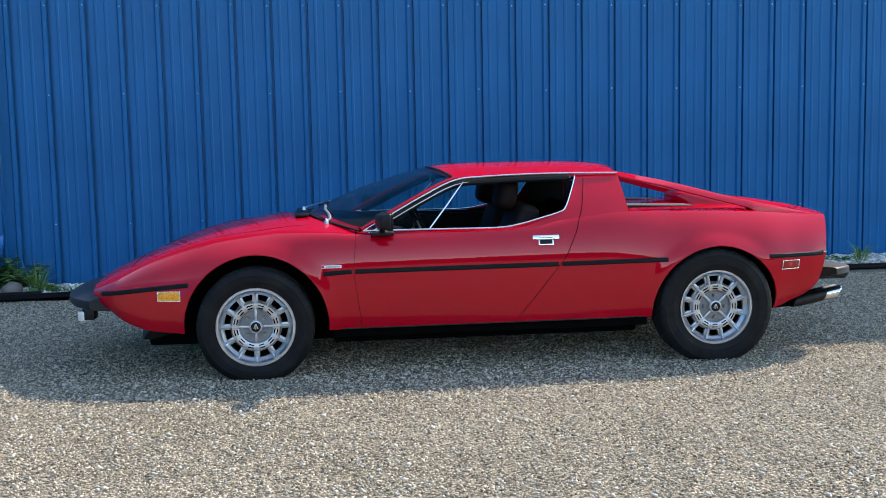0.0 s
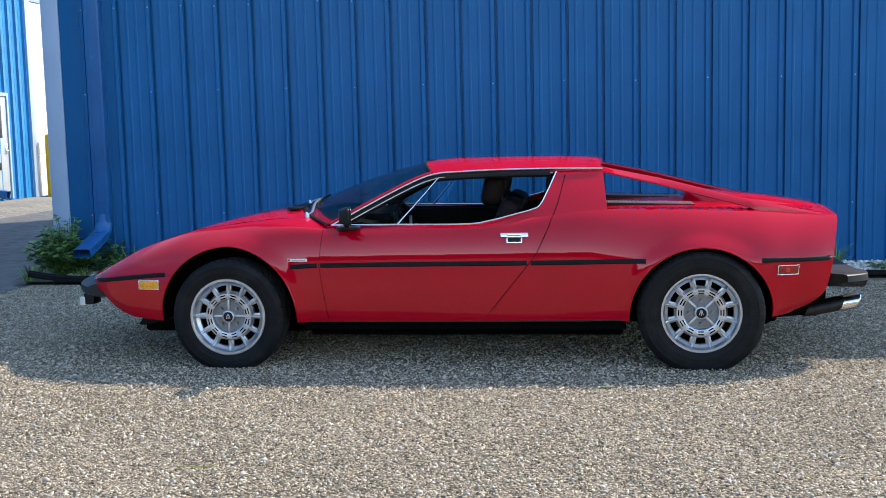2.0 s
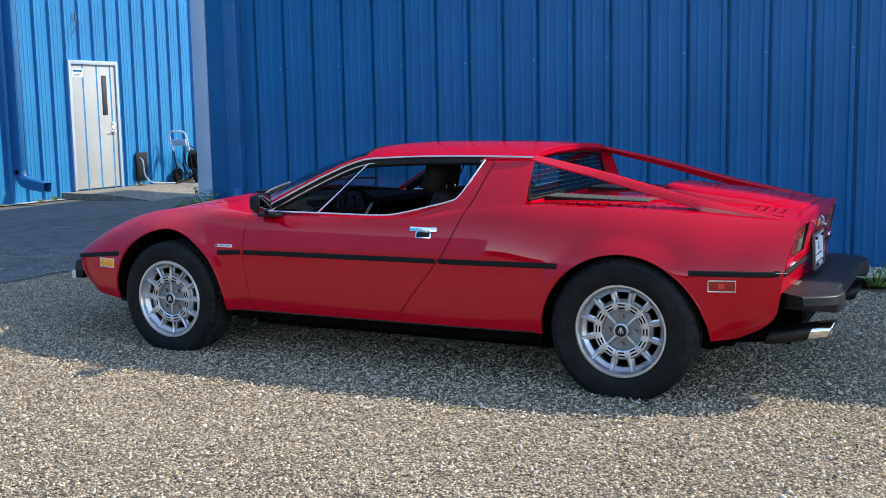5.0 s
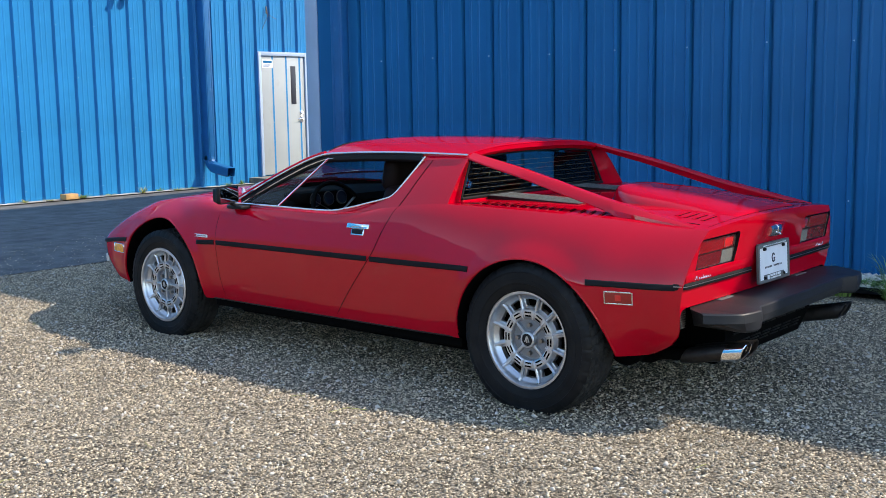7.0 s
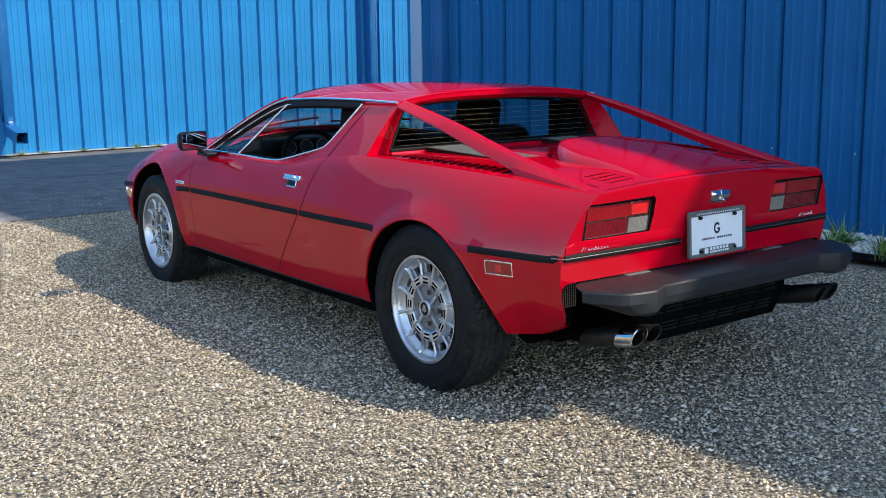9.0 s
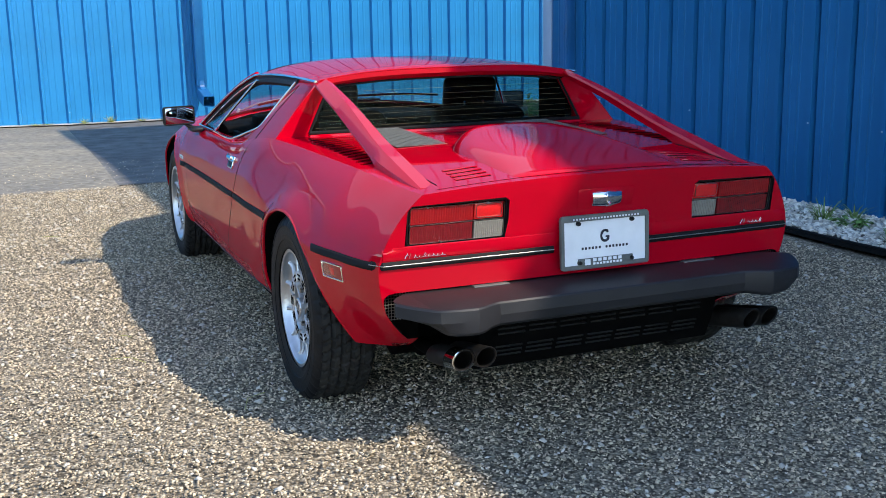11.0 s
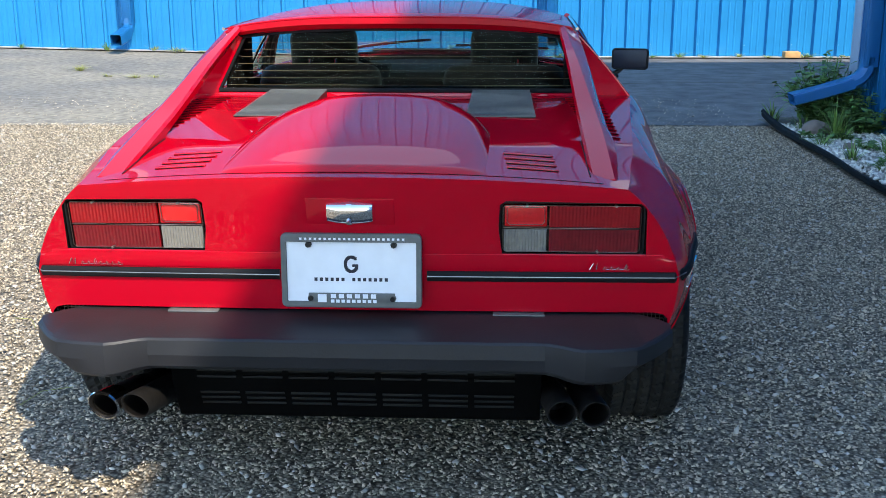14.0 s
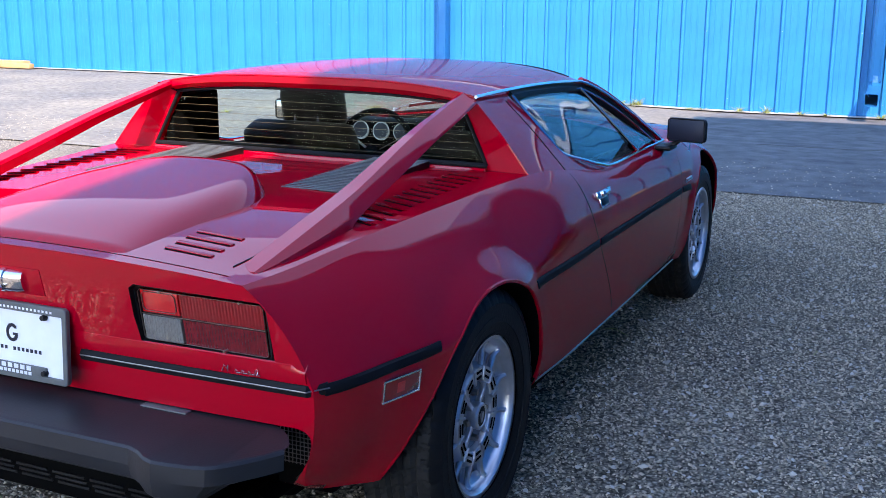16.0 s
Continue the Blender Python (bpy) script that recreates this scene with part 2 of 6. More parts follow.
def box(bm, x0, x1, y0, y1, z0, z1, bevel=0.0, m=None, seg=2):
    r = bmesh.ops.create_cube(bm, size=1)
    vs = r["verts"]
    for v in vs:
        v.co = Vector((x0 + (v.co.x + .5) * (x1 - x0), y0 + (v.co.y + .5) * (y1 - y0), z0 + (v.co.z + .5) * (z1 - z0)))
    if bevel:
        es = list({e for v in vs for e in v.link_edges})
        g = bmesh.ops.bevel(bm, geom=es, offset=bevel, segments=seg, affect="EDGES", profile=0.5)
        vs = list({v for f in g["faces"] for v in f.verts} | {v for v in vs if v.is_valid})
    if m:
        for v in vs:
            v.co = m @ v.co
    return vs


def prism(bm, outline, axis, a, b):
    """Closed prism of a 2D outline, from a to b along the axis (0 x, 1 y, 2 z)."""
    def at(p, d):
        q = list(p)
        q.insert(axis, d)
        return bm.verts.new(q)
    u, w = [at(p, a) for p in outline], [at(p, b) for p in outline]
    n = len(u)
    bm.faces.new(u)
    bm.faces.new(list(reversed(w)))
    for i in range(n):
        bm.faces.new((u[i], w[i], w[(i + 1) % n], u[(i + 1) % n]))


def cyl(bm, p, q, r, r2=None, n=20, caps=True):
    p, q = Vector(p), Vector(q)
    d = q - p
    m = Matrix.Translation((p + q) / 2) @ d.to_track_quat("Z", "Y").to_matrix().to_4x4()
    return bmesh.ops.create_cone(bm, cap_ends=caps, segments=n, radius1=r, radius2=r if r2 is None else r2, depth=d.length, matrix=m)["verts"]


def grid(bm, pts, closed_u=False):
    """Quads over rows of points."""
    vs = [[bm.verts.new(p) for p in row] for row in pts]
    for i in range(len(vs) - 1):
        n = len(vs[i])
        for j in range(n if closed_u else n - 1):
            k = (j + 1) % n
            bm.faces.new((vs[i][j], vs[i][k], vs[i + 1][k], vs[i + 1][j]))
    return vs


def slab(bm, pts, offset):
    """A sheet over rows of points, thickened by a fixed offset vector or a list of them."""
    a = grid(bm, pts)
    b = grid(bm, [[Vector(p) + (offset(p) if callable(offset) else Vector(offset)) for p in row] for row in pts])
    m, n = len(a), len(a[0])
    for i in range(m - 1):
        bm.faces.new((a[i][0], a[i + 1][0], b[i + 1][0], b[i][0]))
        bm.faces.new((a[i][n - 1], b[i][n - 1], b[i + 1][n - 1], a[i + 1][n - 1]))
    for j in range(n - 1):
        bm.faces.new((a[0][j], b[0][j], b[0][j + 1], a[0][j + 1]))
        bm.faces.new((a[m - 1][j], a[m - 1][j + 1], b[m - 1][j + 1], b[m - 1][j]))


def sweep(bm, pts, w, h, up=(0, 0, 1), closed=False):
    """A bar of section w by h (rounded a little) along points."""
    pts = [Vector(p) for p in pts]
    n = len(pts)
    c = 0.3
    sec = [(-w / 2, -h / 2 + c * h), (-w / 2 + c * w, -h / 2), (w / 2 - c * w, -h / 2), (w / 2, -h / 2 + c * h), (w / 2, h / 2 - c * h), (w / 2 - c * w, h / 2), (-w / 2 + c * w, h / 2), (-w / 2, h / 2 - c * h)]
    rows = []
    for i, p in enumerate(pts):
        a = pts[(i - 1) % n] if closed or i else p
        b = pts[(i + 1) % n] if closed or i < n - 1 else p
        d = (b - a).normalized()
        s = d.cross(Vector(up)).normalized()
        u = s.cross(d).normalized()
        rows.append([p + s * x + u * y for x, y in sec])
    if closed:
        rows.append(rows[0])
    vs = grid(bm, rows, closed_u=True)
    if not closed:
        bm.faces.new(list(reversed(vs[0])))
        bm.faces.new(vs[-1])
    else:
        bmesh.ops.remove_doubles(bm, verts=bm.verts, dist=1e-5)


def smooth_line(pts, n):
    """Catmull-Rom through points, n steps a span."""
    P = [Vector(p) for p in pts]
    P = [2 * P[0] - P[1]] + P + [2 * P[-1] - P[-2]]
    out = []
    for i in range(1, len(P) - 2):
        a, b, c, d = P[i - 1:i + 3]
        for k in range(n):
            t = k / n
            out.append(0.5 * ((2 * b) + (c - a) * t + (2 * a - 5 * b + 4 * c - d) * t * t + (3 * b - a - 3 * c + d) * t ** 3))
    out.append(P[-2])
    return out


def table(*pairs):
    """A smooth function through (x, value) pairs, with no overshoot."""
    X = np.array([p[0] for p in pairs], float)
    Y = np.array([p[1] for p in pairs], float)
    S = np.diff(Y) / np.diff(X)
    T = np.zeros(len(X))
    T[0], T[-1] = S[0], S[-1]
    for i in range(1, len(X) - 1):
        if S[i - 1] * S[i] > 0:
            h0, h1 = X[i] - X[i - 1], X[i + 1] - X[i]
            w1, w2 = 2 * h1 + h0, h1 + 2 * h0
            T[i] = (w1 + w2) / (w1 / S[i - 1] + w2 / S[i])

    def f(x):
        x = min(max(x, X[0]), X[-1])
        i = min(max(int(np.searchsorted(X, x)) - 1, 0), len(X) - 2)
        h = X[i + 1] - X[i]
        t = (x - X[i]) / h
        return float((2 * t ** 3 - 3 * t * t + 1) * Y[i] + (t ** 3 - 2 * t * t + t) * h * T[i] + (-2 * t ** 3 + 3 * t * t) * Y[i + 1] + (t ** 3 - t * t) * h * T[i + 1])
    return f


# ---- ground ----
def ground_z(x, y):
    far = min(max((-x - 4.5) / 5.0, 0), 1)
    far = far * far * (3 - 2 * far)
    side = min(max((-y - 1.0) / 9.0, 0), 1) * 0.20
    return far * (-0.10 + side)


def ground_sheet(name, x0, x1, y0, y1, nx, ny, lift, material, label):
    bm = bmesh.new()
    grid(bm, [[(x0 + (x1 - x0) * i / nx, y0 + (y1 - y0) * j / ny, ground_z(x0 + (x1 - x0) * i / nx, y0 + (y1 - y0) * j / ny) + lift) for j in range(ny + 1)] for i in range(nx + 1)])
    for f in bm.faces:
        f.normal_flip()
    me = bpy.data.meshes.new(name)
    bmesh.ops.recalc_face_normals(bm, faces=bm.faces)
    if sum(f.normal.z for f in bm.faces) < 0:
        bmesh.ops.reverse_faces(bm, faces=bm.faces)
    bm.to_mesh(me)
    bm.free()
    me.materials.append(material)
    return tagged(new(name, me), label, "ground", kind="structure")


far_bm = bmesh.new()
ring = [-400, -60, -25, -12, -3, 0, 3, 12, 25, 60, 400]
grid(far_bm, [[(x, y, ground_z(x, y) - 0.012) for y in sorted(set(ring + list(range(-24, 25))))] for x in sorted(set(ring + list(range(-24, 25))))])
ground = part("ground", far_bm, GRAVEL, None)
tagged(ground, "pale brown crushed gravel lot lying open", "ground", kind="structure")
# split near the building's shadow edge; shade is put into the road's darker colour
ground_sheet("road", -10.4, -2.93, -0.9, 40, 40, 60, 0.0, ASPHALT, "weathered asphalt driveway between two metal buildings, toned darker on the shaded side")
ground_sheet("pavement", -60, -2.78, -60, -0.9, 60, 40, 0.0, OLD_ASPHALT, "worn asphalt with gravel scattered over it, toned lighter on the sunlit side")


def stones(name, region, count, size, lift, material, label, seed, parent=None, keep=None):
    """Many small broken stones in one mesh."""
    rng = np.random.default_rng(seed)
    x0, x1, y0, y1 = region
    base = np.array([(1, .15, 0), (.1, .8, .1), (-.95, -.1, 0), (-.1, -.8, -.05), (.2, .1, .5), (-.15, -.1, -.5)], float)
    tri = np.array([(0, 1, 4), (1, 2, 4), (2, 3, 4), (3, 0, 4), (1, 0, 5), (2, 1, 5), (3, 2, 5), (0, 3, 5)])
    px, py = rng.uniform(x0, x1, count), rng.uniform(y0, y1, count)
    if keep is not None:
        ok = keep(px, py)
        px, py = px[ok], py[ok]
    n = len(px)
    s = size * np.clip(rng.lognormal(0, .38, n), .4, 2.2)
    V = base[None] * rng.uniform(.6, 1.4, (n, 6, 3)) * s[:, None, None]
    a, b = rng.uniform(0, 6.28, n), rng.normal(0, .45, n)
    ca, sa, cb, sb = np.cos(a), np.sin(a), np.cos(b), np.sin(b)
    X = V[..., 0] * ca[:, None] - V[..., 1] * sa[:, None]
    Y = V[..., 0] * sa[:, None] + V[..., 1] * ca[:, None]
    Z = V[..., 2]
    Y, Z = Y * cb[:, None] - Z * sb[:, None], Y * sb[:, None] + Z * cb[:, None]
    pz = np.array([ground_z(u, v) for u, v in zip(px, py)]) + lift + s * rng.uniform(-.1, .35, n)
    P = np.stack([X + px[:, None], Y + py[:, None], Z + pz[:, None]], -1).reshape(-1, 3)
    F = (tri[None] + 6 * np.arange(n)[:, None, None]).reshape(-1, 3)
    me = bpy.data.meshes.new(name)
    me.vertices.add(len(P))
    me.vertices.foreach_set("co", P.ravel())
    me.loops.add(F.size)
    me.loops.foreach_set("vertex_index", F.ravel())
    me.polygons.add(len(F))
    me.polygons.foreach_set("loop_start", np.arange(0, F.size, 3))
    me.update(calc_edges=True)
    me.materials.append(material)
    ob = new(name, me)
    if parent:
        ob.parent = parent
    return tagged(ob, label, "" if parent else "stones", kind="stuff")


# dark belt of trees that closes the lot to the south
def tree_belt(start, step, count, height, seed, label):
    rng = random.Random(seed)
    bm = bmesh.new()
    along, back = Vector(step), Vector((step[1], -step[0], 0)).normalized()
    rows = []
    for k in range(count):
        p = Vector(start) + along * k
        h = height * (1 + .22 * noise.noise(Vector((k * .07, seed, 0))) + .2 * noise.noise(Vector((k * .31, seed, 5))) + rng.uniform(-.05, .05))
        rows.append([p + back * (.9 * math.sin(k * 1.3)), p + back * (.6 + 1.2 * math.sin(k * .9)) + Vector((0, 0, h * .55)), p + back * 2 + Vector((0, 0, h)), p + back * 6 + Vector((0, 0, h * .8)), p + back * 8])
    grid(bm, rows)
    return tagged(part("backdrop", bm, WOODS), label, "trees", kind="structure")


tree_belt((90, -62, 0), (-1, 0, 0), 181, 6.5, 14, "distant dark belt of trees along the lot")


# ---- buildings ----
WALL_YAW = 2.0
H_NEAR = 6.7


def sheet_profile(grooved):
    """One pitch of ribbed sheet: (along, proud) pairs; grooved sheets have a deep lap beside each rib."""
    if grooved:
        p = [(0.0, 0.030), (0.012, 0.030), (0.026, 0.050), (0.058, 0.050), (0.063, 0.002), (0.084, 0.002), (0.088, 0.030)]
        for a in (0.150, 0.235):
            p += [(a - .015, 0.030), (a - .008, 0.035), (a + .008, 0.035), (a + .015, 0.030)]
        return p
    p = [(0.0, 0.0), (0.008, 0.0), (0.034, 0.046), (0.070, 0.046), (0.079, 0.0)]
    p += [(0.135, 0.0), (0.142, 0.005), (0.158, 0.005), (0.165, 0.0), (0.222, 0.0), (0.229, 0.005), (0.245, 0.005), (0.252, 0.0)]
    return p


def panel_mesh(height, pitch, paint, grooved):
    """A sheet three pitches wide: x along, -y proud, z up."""
    bm = bmesh.new()
    line = [(pitch * k + a, d) for k in range(3) for a, d in sheet_profile(grooved)] + [(3 * pitch, 0.030 if grooved else 0.0)]
    rows = [[(a, -d, z) for a, d in line] for z in (0, height)]
    back = [[(a, 0.012, z) for a, d in line] for z in (0, height)]
    f = grid(bm, rows)
    g = grid(bm, back)
    n = len(line)
    for j in range(n - 1):
        bm.faces.new((f[0][j], g[0][j], g[0][j + 1], f[0][j + 1]))
        bm.faces.new((f[1][j], f[1][j + 1], g[1][j + 1], g[1][j]))
    for j in (0, n - 1):
        bm.faces.new((f[0][j], f[1][j], g[1][j], g[0][j]))
    bmesh.ops.recalc_face_normals(bm, faces=bm.faces)
    me = bpy.data.meshes.new("wall_panel")
    bm.to_mesh(me)
    bm.free()
    me.materials.append(paint)
    return me


def panel_wall(name, origin, yaw, count, height, label, pitch, start=0.0, paint=BLUE, grooved=False):
    """A wall of sheets on a core; returns the wall, its matrix."""
    m = Matrix.Translation(origin) @ Matrix.Rotation(radians(yaw), 4, "Z")
    w = new(name)
    w.matrix_basis = m
    tagged(w, label, "wall", kind="structure")
    me = panel_mesh(height, pitch, paint, grooved)
    for k in range(count):
        p = new("wall_panel", me)
        p.parent = w
        p.location = (start + k * 3 * pitch, 0, 0)
    return w, m


def screws(parent, count, heights, seed, pitch, start, out=0.0):
    rng = random.Random(seed)
    bm = bmesh.new()
    for k in range(count):
        for h, every in heights:
            if k % every == 0 and rng.random() < 0.9:
                x = start + k * pitch + 0.051 + rng.uniform(-.004, .004)
                z = h + rng.uniform(-.01, .01)
                cyl(bm, (x, -0.035 - out, z), (x, -0.047 - out, z), 0.006, n=8)
    o = part("screw_heads", bm, TRIM_GREY)
    o.parent = parent
    tagged(o, "pale screw heads in rows", kind="stuff")
    return o


near_origin = (-2.80, 3.2 + math.tan(radians(WALL_YAW)) * -2.80, 0.03)
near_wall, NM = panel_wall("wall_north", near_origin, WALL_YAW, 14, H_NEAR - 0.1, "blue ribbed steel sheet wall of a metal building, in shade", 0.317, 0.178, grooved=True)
screws(near_wall, 42, ((0.55, 2), (1.68, 2), (2.45, 1), (3.6, 2)), 3, 0.317, 0.178 - .009, 0.008)


def on_wall(m, bm):
    """Move a bmesh that is drawn in a wall's own frame."""
    bm.transform(m)
    return bm


bm = bmesh.new()
box(bm, 0.02, 13.45, 0.02, 9.7, -0.1, H_NEAR - 0.05)
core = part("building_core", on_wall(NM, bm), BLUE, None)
tagged(core, "blue steel building body behind the ribbed wall", "building", kind="structure")
bm = bmesh.new()
box(bm, -0.35, 13.6, -0.10, 9.85, H_NEAR - 0.05, H_NEAR + 0.05)
tagged(part("roof_eave", on_wall(NM, bm), TRIM_GREY, None), "pale metal eave and roof of the blue building", "roof", kind="structure")
bm = bmesh.new()
box(bm, -0.17, 0.0, -0.045, 0.16, -0.03, H_NEAR - 0.06, 0.008)
tagged(part("corner_trim", on_wall(NM, bm), TRIM_GREY, None), "pale grey folded corner trim of the building", "trim", kind="structure")
bm = bmesh.new()
box(bm, 0.0, 0.26, -0.036, -0.002, 0.0, H_NEAR - 0.12, 0.006)
tagged(part("corner_sheet", on_wall(NM, bm), BLUE, None), "flat dark blue corner sheet", "trim", kind="structure")
bm = bmesh.new()
box(bm, 0.0, 13.45, -0.02, 0.03, -0.06, 0.03, 0.004)
tagged(part("base_trim", on_wall(NM, bm), CONCRETE, None), "grimy concrete footing under the steel wall", "trim", kind="structure")


def downspout(m, at, height, w, d, reach, drop, label, lean=0.0):
    """A square rain pipe on a wall with an elbow and a kicked-out shoe; at = along the wall, z of the elbow."""
    x, z = at
    t = thing("downspout", m @ Vector((x, -0.1, z)), label, "downspout", "downspouts")
    bm = bmesh.new()
    box(bm, x - w / 2, x + w / 2, -0.04 - d, -0.04, z + 0.06, height, 0.012)
    pipe = part("pipe", on_wall(m, bm), BLUE_PIPE, t)
    for o in (-.3, .3):
        bm = bmesh.new()
        box(bm, x + o * w - .008, x + o * w + .008, -.045 - d, -.03 - d, z + 0.10, height, 0.003)
        part("pipe_bead", on_wall(m, bm), BLUE_PIPE, pipe)
    bm = bmesh.new()
    yc = -0.04 - d / 2
    end = Vector((x + lean, yc - reach, z - drop))
    bend = smooth_line([(x, yc, z + 0.14), (x, yc - 0.008, z + 0.05), (x, yc - 0.05, z - 0.02), (x, yc - 0.13, z - 0.065)], 6)
    sweep(bm, bend, w, d, up=(0, -1, 0.2))
    part("elbow", on_wall(m, bm), BLUE_PIPE, t)
    bm = bmesh.new()
    a, b = bend[-1] + Vector((0, 0.02, 0.01)), end
    dd = (b - a).normalized()
    s = Vector((1, 0, 0))
    u = s.cross(dd).normalized()
    hw, hd, th = w / 2 + .003, d * .42, 0.004
    rings = []
    for p, k in ((a, 0), (a.lerp(b, .5) + Vector((0, 0, -.006)), 0), (b, 0), (b, th), (a, th)):
        rings.append([p + s * (i * (hw - k)) + u * (j * (hd - k)) for i, j in ((-1, -.8), (-.85, -1), (.85, -1), (1, -.8), (1, .8), (.85, 1), (-.85, 1), (-1, .8))])
    grid(bm, rings, closed_u=True)
    part("shoe", on_wall(m, bm), BLUE_PIPE, t)
    return t


downspout(NM, (0.35, 0.42), H_NEAR - 0.1, 0.15, 0.10, 0.54, 0.175, "blue painted square downspout with a kicked-out shoe over a weed bush")

# far wall: its frame has x along +y of the world, proud towards +x
FAR_X = -10.1
FM_YAW = 90.0
FAR_Y0 = -25.882
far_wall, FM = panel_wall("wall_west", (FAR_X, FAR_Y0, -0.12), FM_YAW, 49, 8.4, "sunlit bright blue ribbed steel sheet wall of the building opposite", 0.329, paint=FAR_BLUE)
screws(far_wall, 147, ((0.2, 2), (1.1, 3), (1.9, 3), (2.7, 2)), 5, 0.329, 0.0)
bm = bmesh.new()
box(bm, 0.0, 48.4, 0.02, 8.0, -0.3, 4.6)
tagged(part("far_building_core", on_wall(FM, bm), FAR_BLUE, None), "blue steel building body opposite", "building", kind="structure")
bm = bmesh.new()
box(bm, -0.3, 48.7, -0.10, 8.2, 4.57, 4.72)
tagged(part("far_roof_eave", on_wall(FM, bm), TRIM_GREY, None), "pale metal roof edge opposite", "roof", kind="structure")
ground_sheet("apron", FAR_X - 0.05, FAR_X + 0.22, -26, 14, 2, 60, 0.018, CONCRETE, "narrow pale concrete strip at the foot of the wall")


def far(y, out=0.0, z=0.0):
    """A place on the far wall's face."""
    return Vector((FAR_X + out, y, z))


for y in (-5.05, 1.04, 7.14, 13.95):
    downspout(FM, (y - FAR_Y0, 0.44), 4.5, 0.15, 0.19, 0.58, 0.135, "blue painted square downspout with a kicked-out shoe on the sunlit wall", 0.0)


# ---- the car: x runs rearwards, z up, wheelbase 2.6, front axle at x = 0 ----
strip_z = table((-0.95, 0.455), (-0.85, 0.472), (-0.4, 0.525), (0.0, 0.552), (0.35, 0.568), (0.55, 0.578), (1.7, 0.581), (2.3, 0.586), (3.3, 0.583), (3.4, 0.583))
half_strip = table((-0.95, 0.46), (-0.90, 0.56), (-0.85, 0.635), (-0.75, 0.735), (-0.6, 0.795), (-0.45, 0.829), (0.0, 0.868), (0.42, 0.876), (1.0, 0.868), (1.72, 0.862), (2.2, 0.875), (2.6, 0.888), (2.9, 0.874), (3.1, 0.830), (3.28, 0.778), (3.36, 0.752))
bottom_z = table((-0.95, 0.42), (-0.82, 0.375), (-0.72, 0.32), (-0.56, 0.274), (-0.38, 0.262), (0.4, 0.255), (2.23, 0.258), (2.98, 0.264), (3.36, 0.27))
half_bottom = table((-0.95, 0.44), (-0.82, 0.60), (-0.72, 0.69), (-0.56, 0.77), (-0.3, 0.81), (0.4, 0.832), (2.23, 0.834), (2.6, 0.83), (2.85, 0.80), (2.98, 0.755), (3.1, 0.69), (3.2, 0.655), (3.36, 0.62))
half_top = table((-0.95, 0.40), (-0.88, 0.50), (-0.8, 0.575), (-0.6, 0.63), (-0.3, 0.665), (0.0, 0.69), (0.3, 0.74), (0.57, 0.785), (1.0, 0.79), (1.5, 0.788), (1.8, 0.782), (2.1, 0.768), (2.4, 0.742), (2.6, 0.725), (3.0, 0.682), (3.25, 0.638), (3.36, 0.622))
top_z = table((-0.95, 0.47), (-0.85, 0.515), (-0.75, 0.565), (-0.58, 0.648), (-0.4, 0.712), (-0.23, 0.756), (0.0, 0.782), (0.27, 0.798), (0.46, 0.788), (0.57, 0.779), (0.96, 0.777), (1.35, 0.778), (1.57, 0.795), (1.74, 0.822), (2.1, 0.856), (2.5, 0.845), (2.9, 0.829), (3.25, 0.803), (3.36, 0.800))
mid_z = table((-0.95, 0.475), (-0.8, 0.56), (-0.6, 0.648), (-0.234, 0.766), (-0.05, 0.806), (0.134, 0.836), (0.35, 0.846), (0.6, 0.84), (2.0, 0.848), (2.5, 0.858), (3.0, 0.852), (3.36, 0.826))
rear_x = table((0.2, 3.00), (0.27, 3.10), (0.33, 3.20), (0.40, 3.262), (0.48, 3.280), (0.59, 3.297), (0.70, 3.316), (0.80, 3.336), (0.86, 3.344))
draw_in = table((-1.0, 0.0), (1.9, 0.0), (2.15, 0.009), (2.4, 0.021), (2.75, 0.024), (3.05, 0.019), (3.30, 0.0), (3.5, 0.0))
ARCHES = ((0.008, 0.288, 0.392), (2.605, 0.272, 0.381))
NLOW, NUP, NTOP = 12, 18, 16
X0, X1 = -0.90, 3.36


def profile(x):
    """Half a section of the body, from the sill to the middle of the top."""
    tuck = draw_in(x)
    zs, ys, zb, yb = strip_z(x), half_strip(x) - tuck, bottom_z(x), half_bottom(x) - tuck
    yt, zt, zc = half_top(x) - 0.6 * tuck, top_z(x), mid_z(x)
    k = min(max((x - 1.35) / 0.6, 0), 1)
    kf = min(max((0.40 - x) / 0.35, 0), 1)
    end = radians(90 - 30 * k * k * (3 - 2 * k) - 30 * kf * kf * (3 - 2 * kf))
    bow = 4.0 - 1.8 * min(max((x - 2.3) / 0.5, 0), 1)
    out = []
    for i in range(NLOW):
        v = 1 - i / NLOW
        out.append((yb + (ys - yb) * (1 - v ** bow), zs - (zs - zb) * v))
    for i in range(NUP):
        a = i / NUP * end
        arc = (math.cos(a) - math.cos(end)) / (1 - math.cos(end))
        rise = math.sin(a) / math.sin(end)
        flat = 0.45 * min(max((x - 2.0) / 0.4, 0), 1)
        out.append((yt + (ys - yt) * (arc * (1 - flat) + (1 - rise ** 1.15) * flat), zs + (zt - zs) * rise))
    for i in range(NTOP + 1):
        f = i / NTOP
        out.append((yt * (1 - f), zt + (zc - zt) * (1 - (1 - f) ** 2.2)))
    return out


